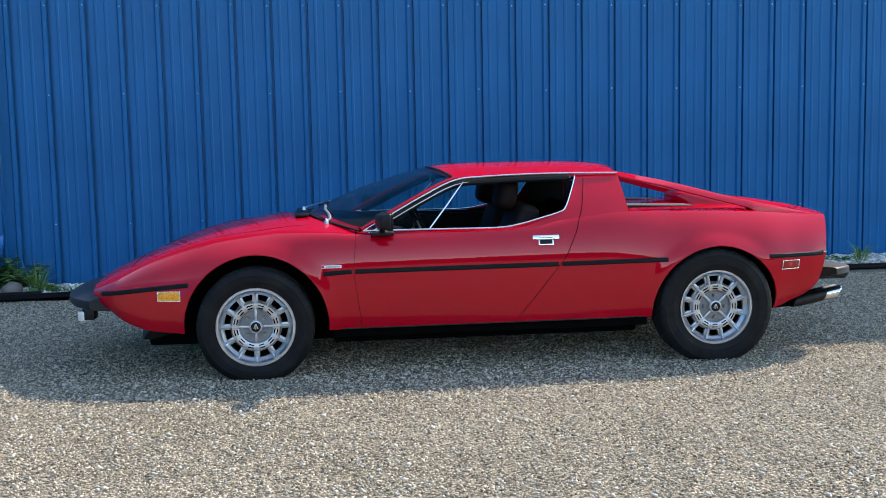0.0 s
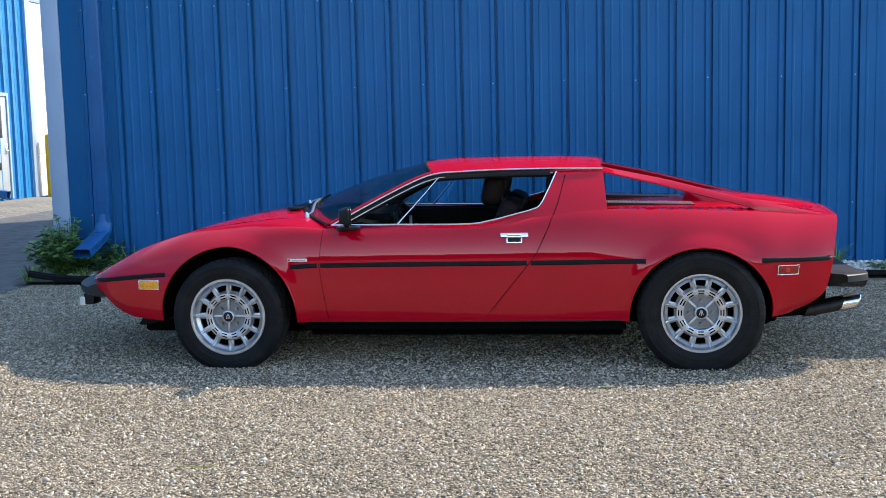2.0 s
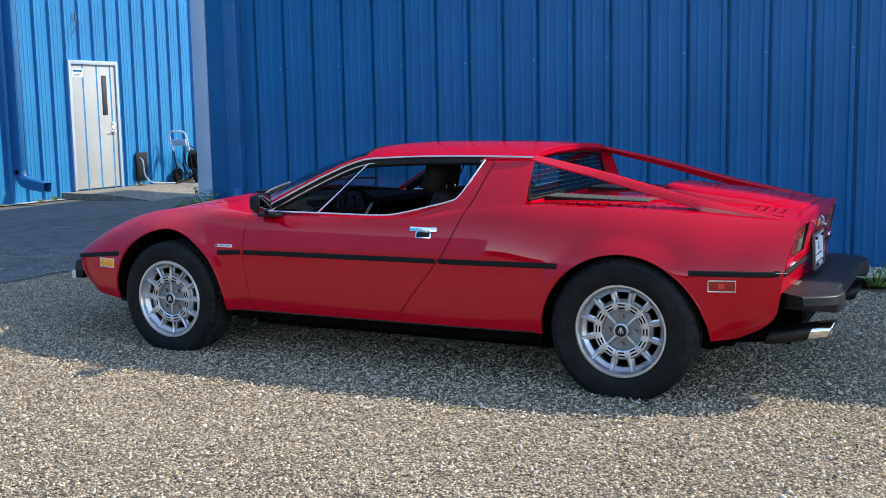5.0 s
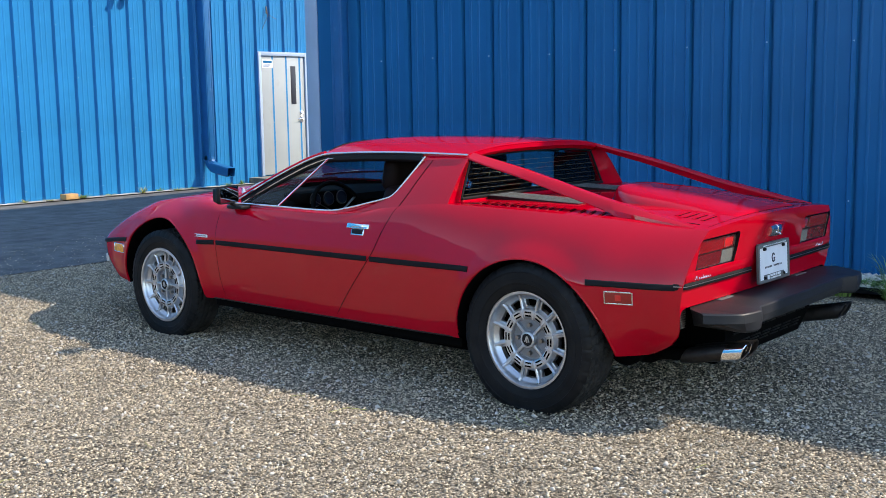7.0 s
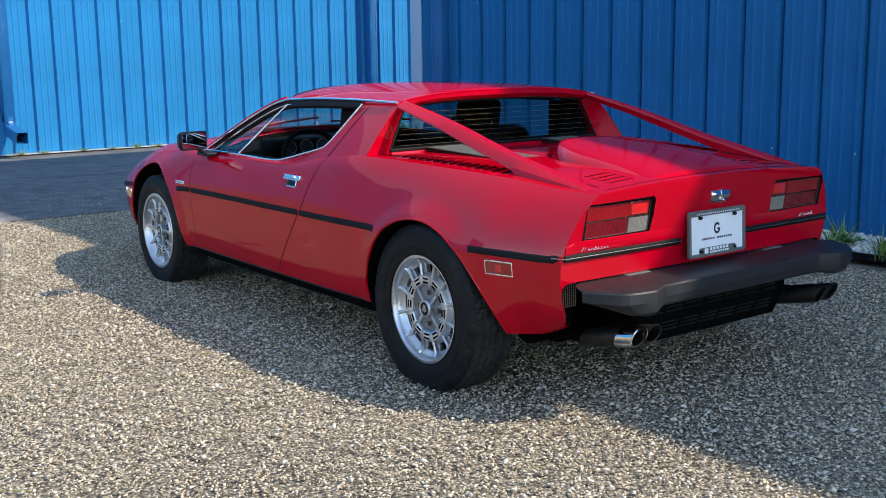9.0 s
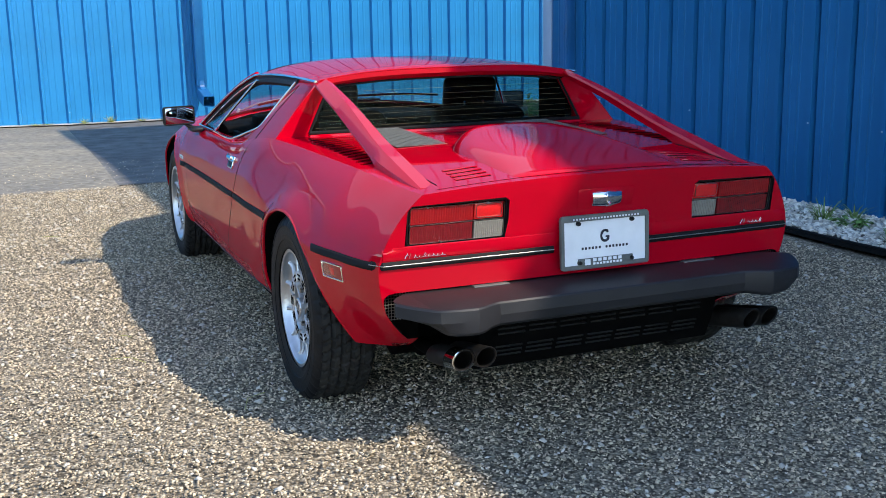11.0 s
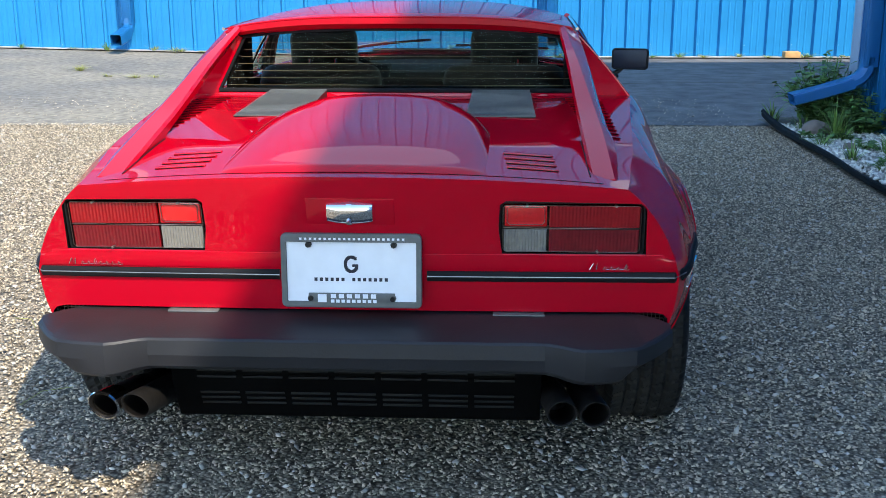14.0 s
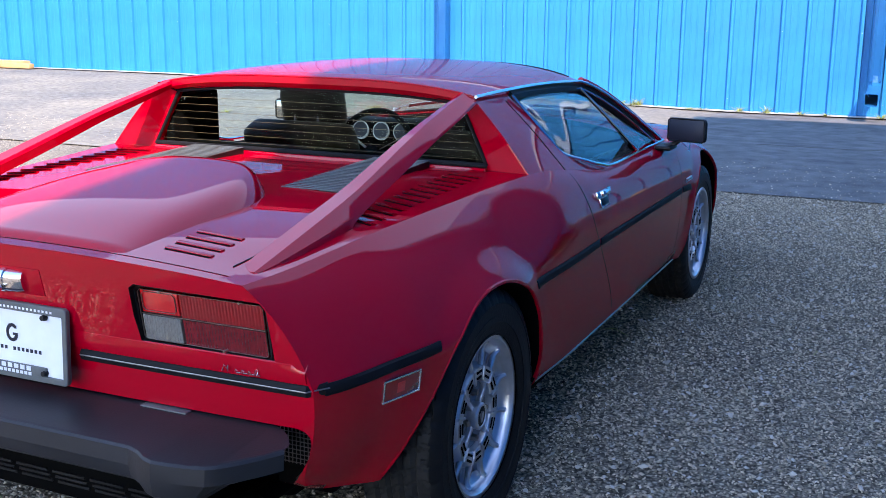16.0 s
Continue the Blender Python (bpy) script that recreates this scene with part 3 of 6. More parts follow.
def body_point(x, y, z):
    """Bend a section point: flared arches, leaning tail."""
    if abs(y) > 0.7:
        for cx, cz, r in ARCHES:
            d = max(math.hypot(x - cx, z - cz) - r, 0)
            if z > 0.2:
                f = max(0, 1 - d / 0.085)
                top = min(max((z - 0.42) / 0.20, 0), 1) * (1 - 0.7 * min(max((x - 2.6) / 0.3, 0), 1))
                y += math.copysign((0.014 if cx < 1 else 0.006 + 0.020 * top) * f * f * (3 - 2 * f), y)
    w = min(max((x - 2.95) / (X1 - 2.95), 0), 1)
    w = w * w * (1.6 - 0.6 * w)
    x += w * (rear_x(z) - X1)
    w2 = min(max((x - 2.9) / 0.45, 0), 1)
    x += w2 * 0.014 * (1 - (min(abs(y) / 0.78, 1)) ** 2)
    wn_ = min(max((-0.55 - x) / 0.4, 0), 1)
    x -= wn_ * 0.035 * (1 - (min(abs(y) / 0.6, 1)) ** 2)
    return Vector((x, y, z))


def body_bmesh():
    bm = bmesh.new()
    rows = []
    nst = 170
    for i in range(nst + 1):
        x = X0 + (X1 - X0) * i / nst
        p = profile(x)
        ring = [body_point(x, -y, z) for y, z in p] + [body_point(x, y, z) for y, z in reversed(p[:-1])]
        rows.append(ring)
    vs = grid(bm, rows, closed_u=True)
    m = len(profile(0.0))
    for row, xs in ((vs[0], X0), (vs[-1], X1)):
        n = len(row)
        NY = 24
        lines = []
        for k in range(m - 1):
            a, b = row[k], row[n - 1 - k]
            if k == m - 1:
                continue
            line = [a]
            for j in range(1, NY):
                y = a.co.y + (b.co.y - a.co.y) * j / NY
                p = profile(xs)[k]
                q = body_point(xs, y, p[1])
                q.y = y
                if xs == X1 and k >= NLOW + NUP:
                    q.z = p[1]
                line.append(bm.verts.new(q))
            line.append(b)
            lines.append(line)
        for l1, l2 in zip(lines[:-1], lines[1:]):
            for j in range(NY):
                bm.faces.new((l1[j], l1[j + 1], l2[j + 1], l2[j]))
        bm.faces.new(lines[0])
        top = row[m - 1]
        l = lines[-1]
        for j in range(NY):
            bm.faces.new((l[j], l[j + 1], top))
    return bm


def bake(bm, cutters, name):
    """Cut closed shapes (bmesh, material) out of a bmesh and give back a mesh."""
    bmesh.ops.recalc_face_normals(bm, faces=bm.faces)
    me = bpy.data.meshes.new(name)
    bm.to_mesh(me)
    bm.free()
    me.materials.append(PAINT)
    ob = new("raw_" + name, me)
    tools = []
    for cbm, cmat in cutters:
        bmesh.ops.recalc_face_normals(cbm, faces=cbm.faces)
        cme = bpy.data.meshes.new("tool")
        cbm.to_mesh(cme)
        cbm.free()
        cme.materials.append(cmat)
        c = new("tool", cme)
        tools.append(c)
        mod = ob.modifiers.new("cut", "BOOLEAN")
        mod.object, mod.operation, mod.solver, mod.material_mode = c, "DIFFERENCE", "EXACT", "TRANSFER"
    dg = bpy.context.evaluated_depsgraph_get()
    dg.update()
    out = bpy.data.meshes.new_from_object(ob.evaluated_get(dg), preserve_all_data_layers=True, depsgraph=dg)
    for c in tools:
        bpy.data.objects.remove(c)
    bpy.data.objects.remove(ob)
    return out


# feature lines of the glasshouse, for the y > 0 side
GUTTER = [(0.60, 0.785, 0.787), (0.926, 0.690, 0.958), (1.13, 0.620, 1.046), (1.30, 0.597, 1.063), (1.57, 0.586, 1.071), (1.85, 0.580, 1.071), (2.092, 0.577, 1.067)]
SILL_LINE = [(0.60, 0.790, 0.786), (0.965, 0.788, 0.785), (1.343, 0.790, 0.783), (1.48, 0.780, 0.800), (1.60, 0.762, 0.828), (1.70, 0.740, 0.853), (1.748, 0.722, 0.876), (1.790, 0.668, 0.95), (1.838, 0.590, 1.052)]



def flip(pts, side):
    return [Vector((p[0], p[1] * side, p[2])) for p in pts]


car = thing("sports_car", (1.2, 0, 0), "low red 1970s wedge sports coupe parked on gravel", "car")

body_bm = body_bmesh()
bmesh.ops.recalc_face_normals(body_bm, faces=body_bm.faces)
from mathutils.bvhtree import BVHTree
BVH = BVHTree.FromBMesh(body_bm)


def on_side(x, z, side, off=0.0):
    hit, nrm, _, _ = BVH.ray_cast(Vector((x, 1.6 * side, z)), Vector((0, -side, 0)))
    if hit is None:
        hit, nrm = Vector((x, 0.8 * side, z)), Vector((0, side, 0))
    return hit + nrm * off, nrm


def on_rear(y, z, off=0.0):
    hit, nrm, _, _ = BVH.ray_cast(Vector((4.5, y, z)), Vector((-1, 0, 0)))
    return hit + nrm * off, nrm


def on_top(x, y, off=0.0):
    hit, nrm, _, _ = BVH.ray_cast(Vector((x, y, 2.0)), Vector((0, 0, -1)))
    return hit + nrm * off, nrm


cutters = []
for cx, cz, r in ARCHES:
    for s in (-1, 1):
        c = bmesh.new()
        cyl(c, (cx, 0.52 * s, cz), (cx, 1.25 * s, cz), r, n=72)
        cutters.append((c, UNDER))
c = bmesh.new()
prism(c, [(0.40, -0.25), (0.40, 0.25), (0.50, 0.52), (0.66, 0.745), (1.0, 0.765), (1.6, 0.745), (2.02, 0.60), (2.02, -0.60), (1.6, -0.745), (1.0, -0.765), (0.66, -0.745), (0.50, -0.52)], 2, 0.33, 1.05)
cutters.append((c, LEATHER))
for s in (-1, 1):
    c = bmesh.new()
    outline = [(0.345, 0.640), (0.352, 0.632), (0.66, 0.632), (0.672, 0.642), (0.668, 0.750), (0.655, 0.766), (0.352, 0.772), (0.338, 0.762), (0.336, 0.70)]
    lx = 3.285
    prism(c, [(y * s, z) for y, z in outline], 0, lx, 3.6)
    cutters.append((c, BLACK))
c = bmesh.new()
box(c, 2.9, 3.8, -0.585, 0.585, 0.10, 0.40)
cutters.append((c, UNDER))
# recess round the rear bumper, rounded at its ends
c = bmesh.new()
RECESS = [(0.0, 0.496), (0.700, 0.496), (0.722, 0.491), (0.733, 0.480), (0.734, 0.462), (0.724, 0.43), (0.700, 0.392), (0.665, 0.352), (0.625, 0.315), (0.575, 0.285), (0.0, 0.285)]
prism(c, RECESS + [(-y, z) for y, z in reversed(RECESS[1:-1])], 0, 3.175, 3.8)
cutters.append((c, UNDER))
body_me = bake(body_bm, cutters, "body")


def seam_x_front(z):
    return float(np.interp(z, [0.25, 0.268, 0.58, 0.70, 0.773, 0.9], [0.582, 0.578, 0.537, 0.540, 0.556, 0.60]))


def seam_x_rear(z):
    return float(np.interp(z, [0.25, 0.289, 0.573, 0.621, 0.744, 0.891, 0.986, 1.067], [1.425, 1.457, 1.686, 1.725, 1.785, 1.846, 1.872, 1.893]))


# split the doors out of the body along their shut lines
wb = bmesh.new()
wb.from_mesh(body_me)
for (xa, za), (xb, zb) in (((0.578, 0.268), (0.537, 0.58)), ((0.537, 0.58), (0.556, 0.773)), ((1.457, 0.289), (1.686, 0.573)), ((1.725, 0.621), (1.785, 0.744)), ((1.785, 0.744), (1.808, 0.80)), ((1.686, 0.573), (1.725, 0.621))):
    d = Vector((xb - xa, 0, zb - za)).normalized()
    n = Vector((d.z, 0, -d.x))
    lo, hi = min(za, zb) - 0.03, max(za, zb) + 0.05
    geom = [f for f in wb.faces if lo < f.calc_center_median().z < hi and abs(f.calc_center_median().y) > 0.68 and min(xa, xb) - .1 < f.calc_center_median().x < max(xa, xb) + .1]
    geom = geom + list({e for f in geom for e in f.edges}) + list({v for f in geom for v in f.verts})
    bmesh.ops.bisect_plane(wb, geom=geom, plane_co=Vector((xa, 0, za)), plane_no=n, dist=1e-5)
doors = {-1: [], 1: []}
for f in wb.faces:
    q = f.calc_center_median()
    if abs(q.y) > 0.705 and q.z > 0.275 and f.material_index == 0 and seam_x_front(q.z) < q.x < seam_x_rear(q.z) and f.normal.z > -0.6:
        doors[1 if q.y > 0 else -1].append(f)


def split_off(faces, name, parent, label=""):
    """Make a part of some faces of the body, drawn in a little at its edge."""
    nb = bmesh.new()
    vm = {}
    for f in faces:
        for v in f.verts:
            if v not in vm:
                vm[v] = nb.verts.new(v.co)
    for f in faces:
        try:
            nb.faces.new([vm[v] for v in f.verts])
        except ValueError:
            pass
    for v in nb.verts:
        if v.is_boundary:
            fx, rx = seam_x_front(v.co.z), seam_x_rear(v.co.z)
            if abs(v.co.x - fx) < 0.02:
                v.co.x += 0.0025
            elif abs(v.co.x - rx) < 0.03:
                v.co.x -= 0.0025
    o = part(name, nb, PAINT, parent, label)
    return o


door_parts = {s: split_off(doors[s], "door", car, "red door with a black rub strip") for s in (-1, 1)}
bmesh.ops.delete(wb, geom=doors[-1] + doors[1], context="FACES")
me = bpy.data.meshes.new("body")
wb.to_mesh(me)
wb.free()
for mm in body_me.materials:
    me.materials.append(mm)
finish(me, 28)
body = new("body", me)
body.parent = car
body.matrix_parent_inverse = car.matrix_basis.inverted()
tagged(body, "glossy red body shell")
bm = bmesh.new()
box(bm, 0.42, 2.21, -0.795, 0.795, 0.205, 0.258, 0.01)
for s in (-1, 1):
    box(bm, 0.55, 1.9, 0.705 * s - .004, 0.705 * s + .004, 0.262, 0.76)
part("sill", bm, UNDER, car, "black sill and floor pan")
for x0, x1, hw, z0, z1 in ((0.42, 2.20, 0.62, 0.140, 0.215), (-0.62, 0.45, 0.52, 0.145, 0.27), (2.18, 3.05, 0.54, 0.20, 0.27)):
    bm = bmesh.new()
    box(bm, x0, x1, -hw, hw, z0, z1, 0.02)
    part("underbody", bm, UNDER, car)

# roof
roof_mid = table((1.03, 1.108), (1.12, 1.122), (1.25, 1.129), (1.5, 1.131), (1.8, 1.129), (2.06, 1.117), (2.095, 1.110))
gz = table(*[(p[0], p[2]) for p in GUTTER])
gy = table(*[(p[0], p[1]) for p in GUTTER])
rows = []
for i in range(33):
    f = i / 32
    row = []
    for j in range(33):
        t = j / 32 * 2 - 1
        xf = 1.04 + 0.105 * abs(t) ** 2.2
        xr = 2.096 - 0.012 * abs(t) ** 2
        x = xf + (xr - xf) * f
        ye, ze = gy(x) - 0.004, gz(x) + 0.006
        zc = roof_mid(min(x, 2.095))
        row.append((x, t * ye, ze + (zc - ze) * (1 - abs(t) ** 3.2)))
    rows.append(row)
bm = bmesh.new()
slab(bm, rows, (0, 0, -0.022))
part("roof", bm, PAINT, car, "glossy red roof panel")
bm = bmesh.new()
slab(bm, [[(x, y * .97, z - .026) for x, y, z in r] for r in rows[1:-1]], (0, 0, -0.012))
part("headliner", bm, LEATHER, car, "black roof lining")


def ruled(a, b, n, bulge=Vector((0, 0, 0))):
    return [[p + (q - p) * k / n + bulge * (4 * (k / n) * (1 - k / n)) for p, q in zip(a, b)] for k in range(n + 1)]


# windscreen
base, topl = [], []
for j in range(41):
    t = j / 40 * 2 - 1
    base.append(Vector((0.30 + 0.285 * abs(t) ** 2.1, 0.782 * t, 0.850 - 0.062 * abs(t) ** 2.0)))
    xf = 1.05 + 0.10 * abs(t) ** 2.2
    topl.append(Vector((xf, t * (gy(xf) - 0.012), gz(xf) + 0.004 + (roof_mid(xf) - gz(xf) - .004) * (1 - abs(t) ** 3.2))))
ws = ruled(base, topl, 16, Vector((-0.015, 0, 0.022)))
bm = bmesh.new()
slab(bm, ws, (0.003, 0, -0.004))
glass = part("windscreen", bm, GLASS, car, "tinted windscreen glass")
glass.visible_shadow = False
bm = bmesh.new()
sweep(bm, [p + Vector((-.004, 0, .001)) for p in topl[2:-2]], 0.016, 0.008)
sweep(bm, [p + Vector((-.004, 0, .004)) for p in base], 0.022, 0.012)
part("windscreen_seal", bm, RUBBER, car)

for s in (-1, 1):
    G = smooth_line(flip(GUTTER, s), 6)
    S = smooth_line(flip(SILL_LINE, s), 6)
    # screen pillar and rail over the door
    bm = bmesh.new()
    sweep(bm, [p + Vector((-0.010, -0.008 * s, 0.010)) for p in G[:14]], 0.024, 0.022)
    part("screen_pillar", bm, PAINT, car)
    bm = bmesh.new()
    sweep(bm, [p + Vector((0.004, -0.030 * s, -0.006)) for p in G[1:14]], 0.034, 0.034)
    part("pillar_lining", bm, BLACK, car)
    bm = bmesh.new()
    sweep(bm, [p + Vector((0, -0.006 * s, -0.022)) for p in G if 0.64 < p.x < 1.85], 0.03, 0.04)
    part("roof_rail", bm, BLACK, car)
    bm = bmesh.new()
    sweep(bm, [p + Vector((0, 0.008 * s, 0.004)) for p in G], 0.011, 0.010)
    part("gutter_trim", bm, CHROME, car, "bright metal roof gutter trim")
    bm = bmesh.new()
    inner = [p + Vector((0.012, 0.004 * s, -0.020)) for p in G if p.x < 1.84]
    sweep(bm, inner, 0.007, 0.008)
    sweep(bm, [p + Vector((0, 0.010 * s, 0.006)) for p in S], 0.008, 0.010)
    part("window_frame", bm, CHROME, door_parts[s], "bright metal window surround")
    bm = bmesh.new()
    sweep(bm, [Vector((0.965, 0.788 * s, 0.788)), Vector((1.08, 0.700 * s, 0.918)), Vector((1.187, 0.608 * s, 1.045))], 0.010, 0.012, up=(0, 1, 0))
    part("window_divider", bm, CHROME, door_parts[s])
    # quarter glass
    q = [Vector((0.66, 0.775 * s, 0.80)), Vector((0.955, 0.782 * s, 0.79)), Vector((1.175, 0.608 * s, 1.035)), Vector((1.12, 0.615 * s, 1.03))]
    bm = bmesh.new()
    slab(bm, [[q[0], q[1]], [q[3], q[2]]], (0, -0.004 * s, 0))
    g = part("quarter_glass", bm, GLASS, door_parts[s])
    g.visible_shadow = False
    if s > 0:
        low = [p for p in S if p.x > 0.97]
        up_ = []
        n = len(low)
        for k, p in enumerate(low):
            x = 1.19 + (1.83 - 1.19) * k / (n - 1)
            up_.append(Vector((x, gy(x) - .004, gz(x) - 0.02)))
        bm = bmesh.new()
        slab(bm, ruled(low, up_, 6, Vector((0, .012, 0))), (0, -0.004, 0))
        g = part("door_glass", bm, GLASS, door_parts[s], "raised door window")
        g.visible_shadow = False
    # rear quarter panel up to the roof
    rows = []
    nx = 52
    for i in range(nx + 1):
        xb = 1.40 + (2.112 - 1.40) * i / nx
        zlow = top_z(xb) - 0.012
        ylow = half_top(xb) + 0.004
        if xb < 1.748:
            zt_ = table(*[(p[0], p[2]) for p in SILL_LINE[2:7]])(xb)
        elif xb < 1.838:
            zt_ = table((1.748, 0.876), (1.790, 0.95), (1.838, 1.052))(xb)
        else:
            zt_ = gz(min(xb, 2.092)) - 0.004
        row = []
        for j in range(13):
            f = j / 12
            z = zlow + (zt_ - zlow) * f
            zz = (z - zlow) / max(1.066 - zlow, .01)
            y = ylow + (0.577 - ylow) * zz + 0.008 * math.sin(math.pi * min(zz, 1))
            x = xb - 0.018 * zz * max(0, (xb - 1.83) / 0.276)
            row.append((x, y * s, z))
        rows.append(row)
    bm = bmesh.new()
    slab(bm, rows, (0, -0.006 * s, 0))
    part("rear_quarter", bm, PAINT, car, "red rear roof pillar panel")
    # inner face of the pillar, beside the rear glass
    bm = bmesh.new()
    a = [Vector((2.093, 0.577 * s, 1.066)), Vector((2.103, 0.678 * s, 0.96)), Vector((2.113, 0.774 * s, 0.842))]
    b = [Vector((2.050, 0.525 * s, 1.036)), Vector((2.058, 0.572 * s, 0.95)), Vector((2.068, 0.615 * s, 0.850))]
    slab(bm, [smooth_line(a, 6), smooth_line(b, 6)], (-0.02, 0, 0))
    part("rear_pillar_face", bm, PAINT, car)
    # sail bar from roof to tail
    crease = smooth_line([(2.082, 0.546, 1.0815), (2.246, 0.556, 1.047), (2.39, 0.565, 1.016), (2.535, 0.574, 0.980), (2.677, 0.583, 0.942), (2.816, 0.592, 0.906), (3.0, 0.600, 0.866), (3.265, 0.604, 0.808)], 5)
    low_y = table((2.08, 0.588), (2.25, 0.598), (2.54, 0.608), (2.80, 0.619), (2.88, 0.624), (2.95, 0.628), (3.05, 0.626), (3.265, 0.610))
    fold_z = table((2.08, 0), (2.80, 0), (2.83, 0.862), (3.0, 0.843), (3.265, 0.802))
    low_z = table((2.08, 1.052), (2.25, 1.010), (2.40, 0.975), (2.54, 0.936), (2.68, 0.898), (2.82, 0.862), (2.88, 0.845), (2.93, 0.820), (3.265, 0.795))
    in_y = table((2.08, 0.524), (2.5, 0.533), (3.265, 0.548))
    bm = bmesh.new()
    rws = []
    for p in crease:
        yo, zo, yi = low_y(p.x), low_z(p.x), in_y(p.x)
        zi = zo
        if p.x > 2.90:
            zo = min(zo, on_top(p.x, yo * s)[0].z - .003)
            zi = min(zi, on_top(p.x, yi * s)[0].z - .003)
        rws.append([(p.x, (p.y - .004) * s, p.z), (p.x, (p.y + .003) * s, p.z - .004), (p.x, (yo - .003) * s, max(zo + .010, fold_z(p.x))), (p.x, yo * s, zo + .004), (p.x, (yo - .005) * s, zo), (p.x, (yi + .010) * s, zi), (p.x, yi * s, p.z - .012), (p.x, (yi + .005) * s, p.z - .003)])
    v = grid(bm, rws, closed_u=True)
    bm.faces.new(v[0])
    bm.faces.new(v[-1])
    part("sail_bar", bm, PAINT, car, "red flying buttress bar from roof to tail", sharp=25)
    bm = bmesh.new()
    pts = [Vector((2.92 + .34 * k / 8, (0.545 - .0 * k) * s, 0)) for k in range(9)]
    sweep(bm, [Vector((p.x, p.y, on_top(p.x, p.y)[0].z + .001)) for p in pts], 0.0025, 0.0025)
    part("bar_foot_seal", bm, RUBBER, car)

# rear header and glass
def header_z(t):
    return 1.042 + 0.024 * (1 - abs(t) ** 3)


bm = bmesh.new()
hdr = [[], [], []]
for j in range(25):
    t = j / 24 * 2 - 1
    ze = 1.070 + (1.110 - 1.070) * (1 - abs(t) ** 3.2)
    hdr[0].append((2.094 - .012 * t * t, 0.573 * t, ze - 0.002))
    hdr[1].append((2.075 - .010 * t * t, 0.55 * t, ze - 0.022 * (1 - .4 * abs(t) ** 6)))
    hdr[2].append((2.049, 0.528 * t, header_z(t)))
slab(bm, hdr, (-0.02, 0, 0))
part("rear_header", bm, PAINT, car)
bm = bmesh.new()
sweep(bm, [(2.095 - .012 * (j / 12 - 1) ** 2, 0.565 * (j / 12 - 1), 1.074 + 0.036 * (1 - abs(j / 12 - 1) ** 3.2)) for j in range(25)], 0.006, 0.006)
part("rear_roof_trim", bm, PAINT, car)
cross = [k / 8 - 1 for k in range(17)]
ga = [Vector((2.049, 0.524 * t, header_z(t))) for t in cross]
gb = [Vector((2.066, 0.614 * t, 0.866)) for t in cross]
bm = bmesh.new()
slab(bm, ruled(ga, gb, 4), (-0.006, 0, -0.001))
rear_glass = part("rear_window", bm, GLASS, car, "flat rear window with heating lines")
rear_glass.visible_shadow = False
for k in range(7):
    f = 0.10 + 0.8 * k / 6
    a, b = ga[0].lerp(gb[0], f), ga[-1].lerp(gb[-1], f)
    bm = bmesh.new()
    cyl(bm, a + Vector((.003, .02, 0)), b + Vector((.003, -.02, 0)), 0.0006, n=5)
    part("heater_line", bm, WIRE, rear_glass)
bm = bmesh.new()
sweep(bm, [(2.072, -0.614, 0.866), (2.072, 0.614, 0.866)], 0.016, 0.016)
for s in (-1, 1):
    sweep(bm, [(2.070, 0.614 * s, 0.866), (2.053, 0.524 * s, 1.042)], 0.012, 0.010)
sweep(bm, [(2.053, 0.524 * t, header_z(t)) for t in cross], 0.010, 0.008)
part("rear_window_seal", bm, RUBBER, rear_glass)
bm = bmesh.new()
box(bm, 1.96, 2.085, -0.615, 0.615, 0.80, 0.860, 0.004)
part("rear_window_shelf", bm, PAINT, car)


# rear shut line of the doors, over the shoulder and up the pillar
for s in (-1, 1):
    bm = bmesh.new()
    pts = [on_side(seam_x_rear(z), z, s, 0.0004)[0] for z in np.linspace(0.30, 0.79, 26)]
    sweep(bm, pts, 0.0035, 0.0014, up=(0, s, 0))
    part("door_seam", bm, UNDER, body)
    bm = bmesh.new()
    pts = []
    for k in range(13):
        z = 0.83 + (1.045 - 0.83) * k / 12
        x = seam_x_rear(z)
        zl = top_z(x) - 0.012
        zz = (z - zl) / (1.066 - zl)
        yl = half_top(x) + 0.004
        pts.append(Vector((x, (yl + (0.577 - yl) * zz + 0.008 * math.sin(math.pi * min(zz, 1)) + .001) * s, z)))
    sweep(bm, pts, 0.0035, 0.0016, up=(0, s, 0))
    part("pillar_seam", bm, UNDER, body)


# ---- car details ----
def side_strip(name, xa, xb, zf, hh, thick, s, material, parent, label=""):
    """A moulded strip lying along the body side."""
    bm = bmesh.new()
    n = max(4, int((xb - xa) / 0.04))
    rows = []
    for i in range(n + 1):
        x = xa + (xb - xa) * i / n
        z = zf(x)
        e = 0.0 if 0 < i < n else 1.0
        p, nr = on_side(x, z, s)
        up = Vector((0, -nr.z * s, abs(nr.y))).normalized()
        t = thick * (1 - .6 * e)
        rows.append([p + up * -hh - nr * .004, p + up * -hh + nr * t * .5, p + up * -hh * .6 + nr * t, p + up * hh * .6 + nr * t, p + up * hh + nr * t * .5, p + up * hh - nr * .004])
    v = grid(bm, rows)
    bm.faces.new(v[0])
    bm.faces.new(v[-1])
    return part(name, bm, material, parent, label)


def frame_on(p, n, up=Vector((0, 0, 1))):
    """A frame at p: z out along n, y nearest to up."""
    n = n.normalized()
    x = up.cross(n).normalized()
    y = n.cross(x)
    return Matrix(((x.x, y.x, n.x, p.x), (x.y, y.y, n.y, p.y), (x.z, y.z, n.z, p.z), (0, 0, 0, 1)))


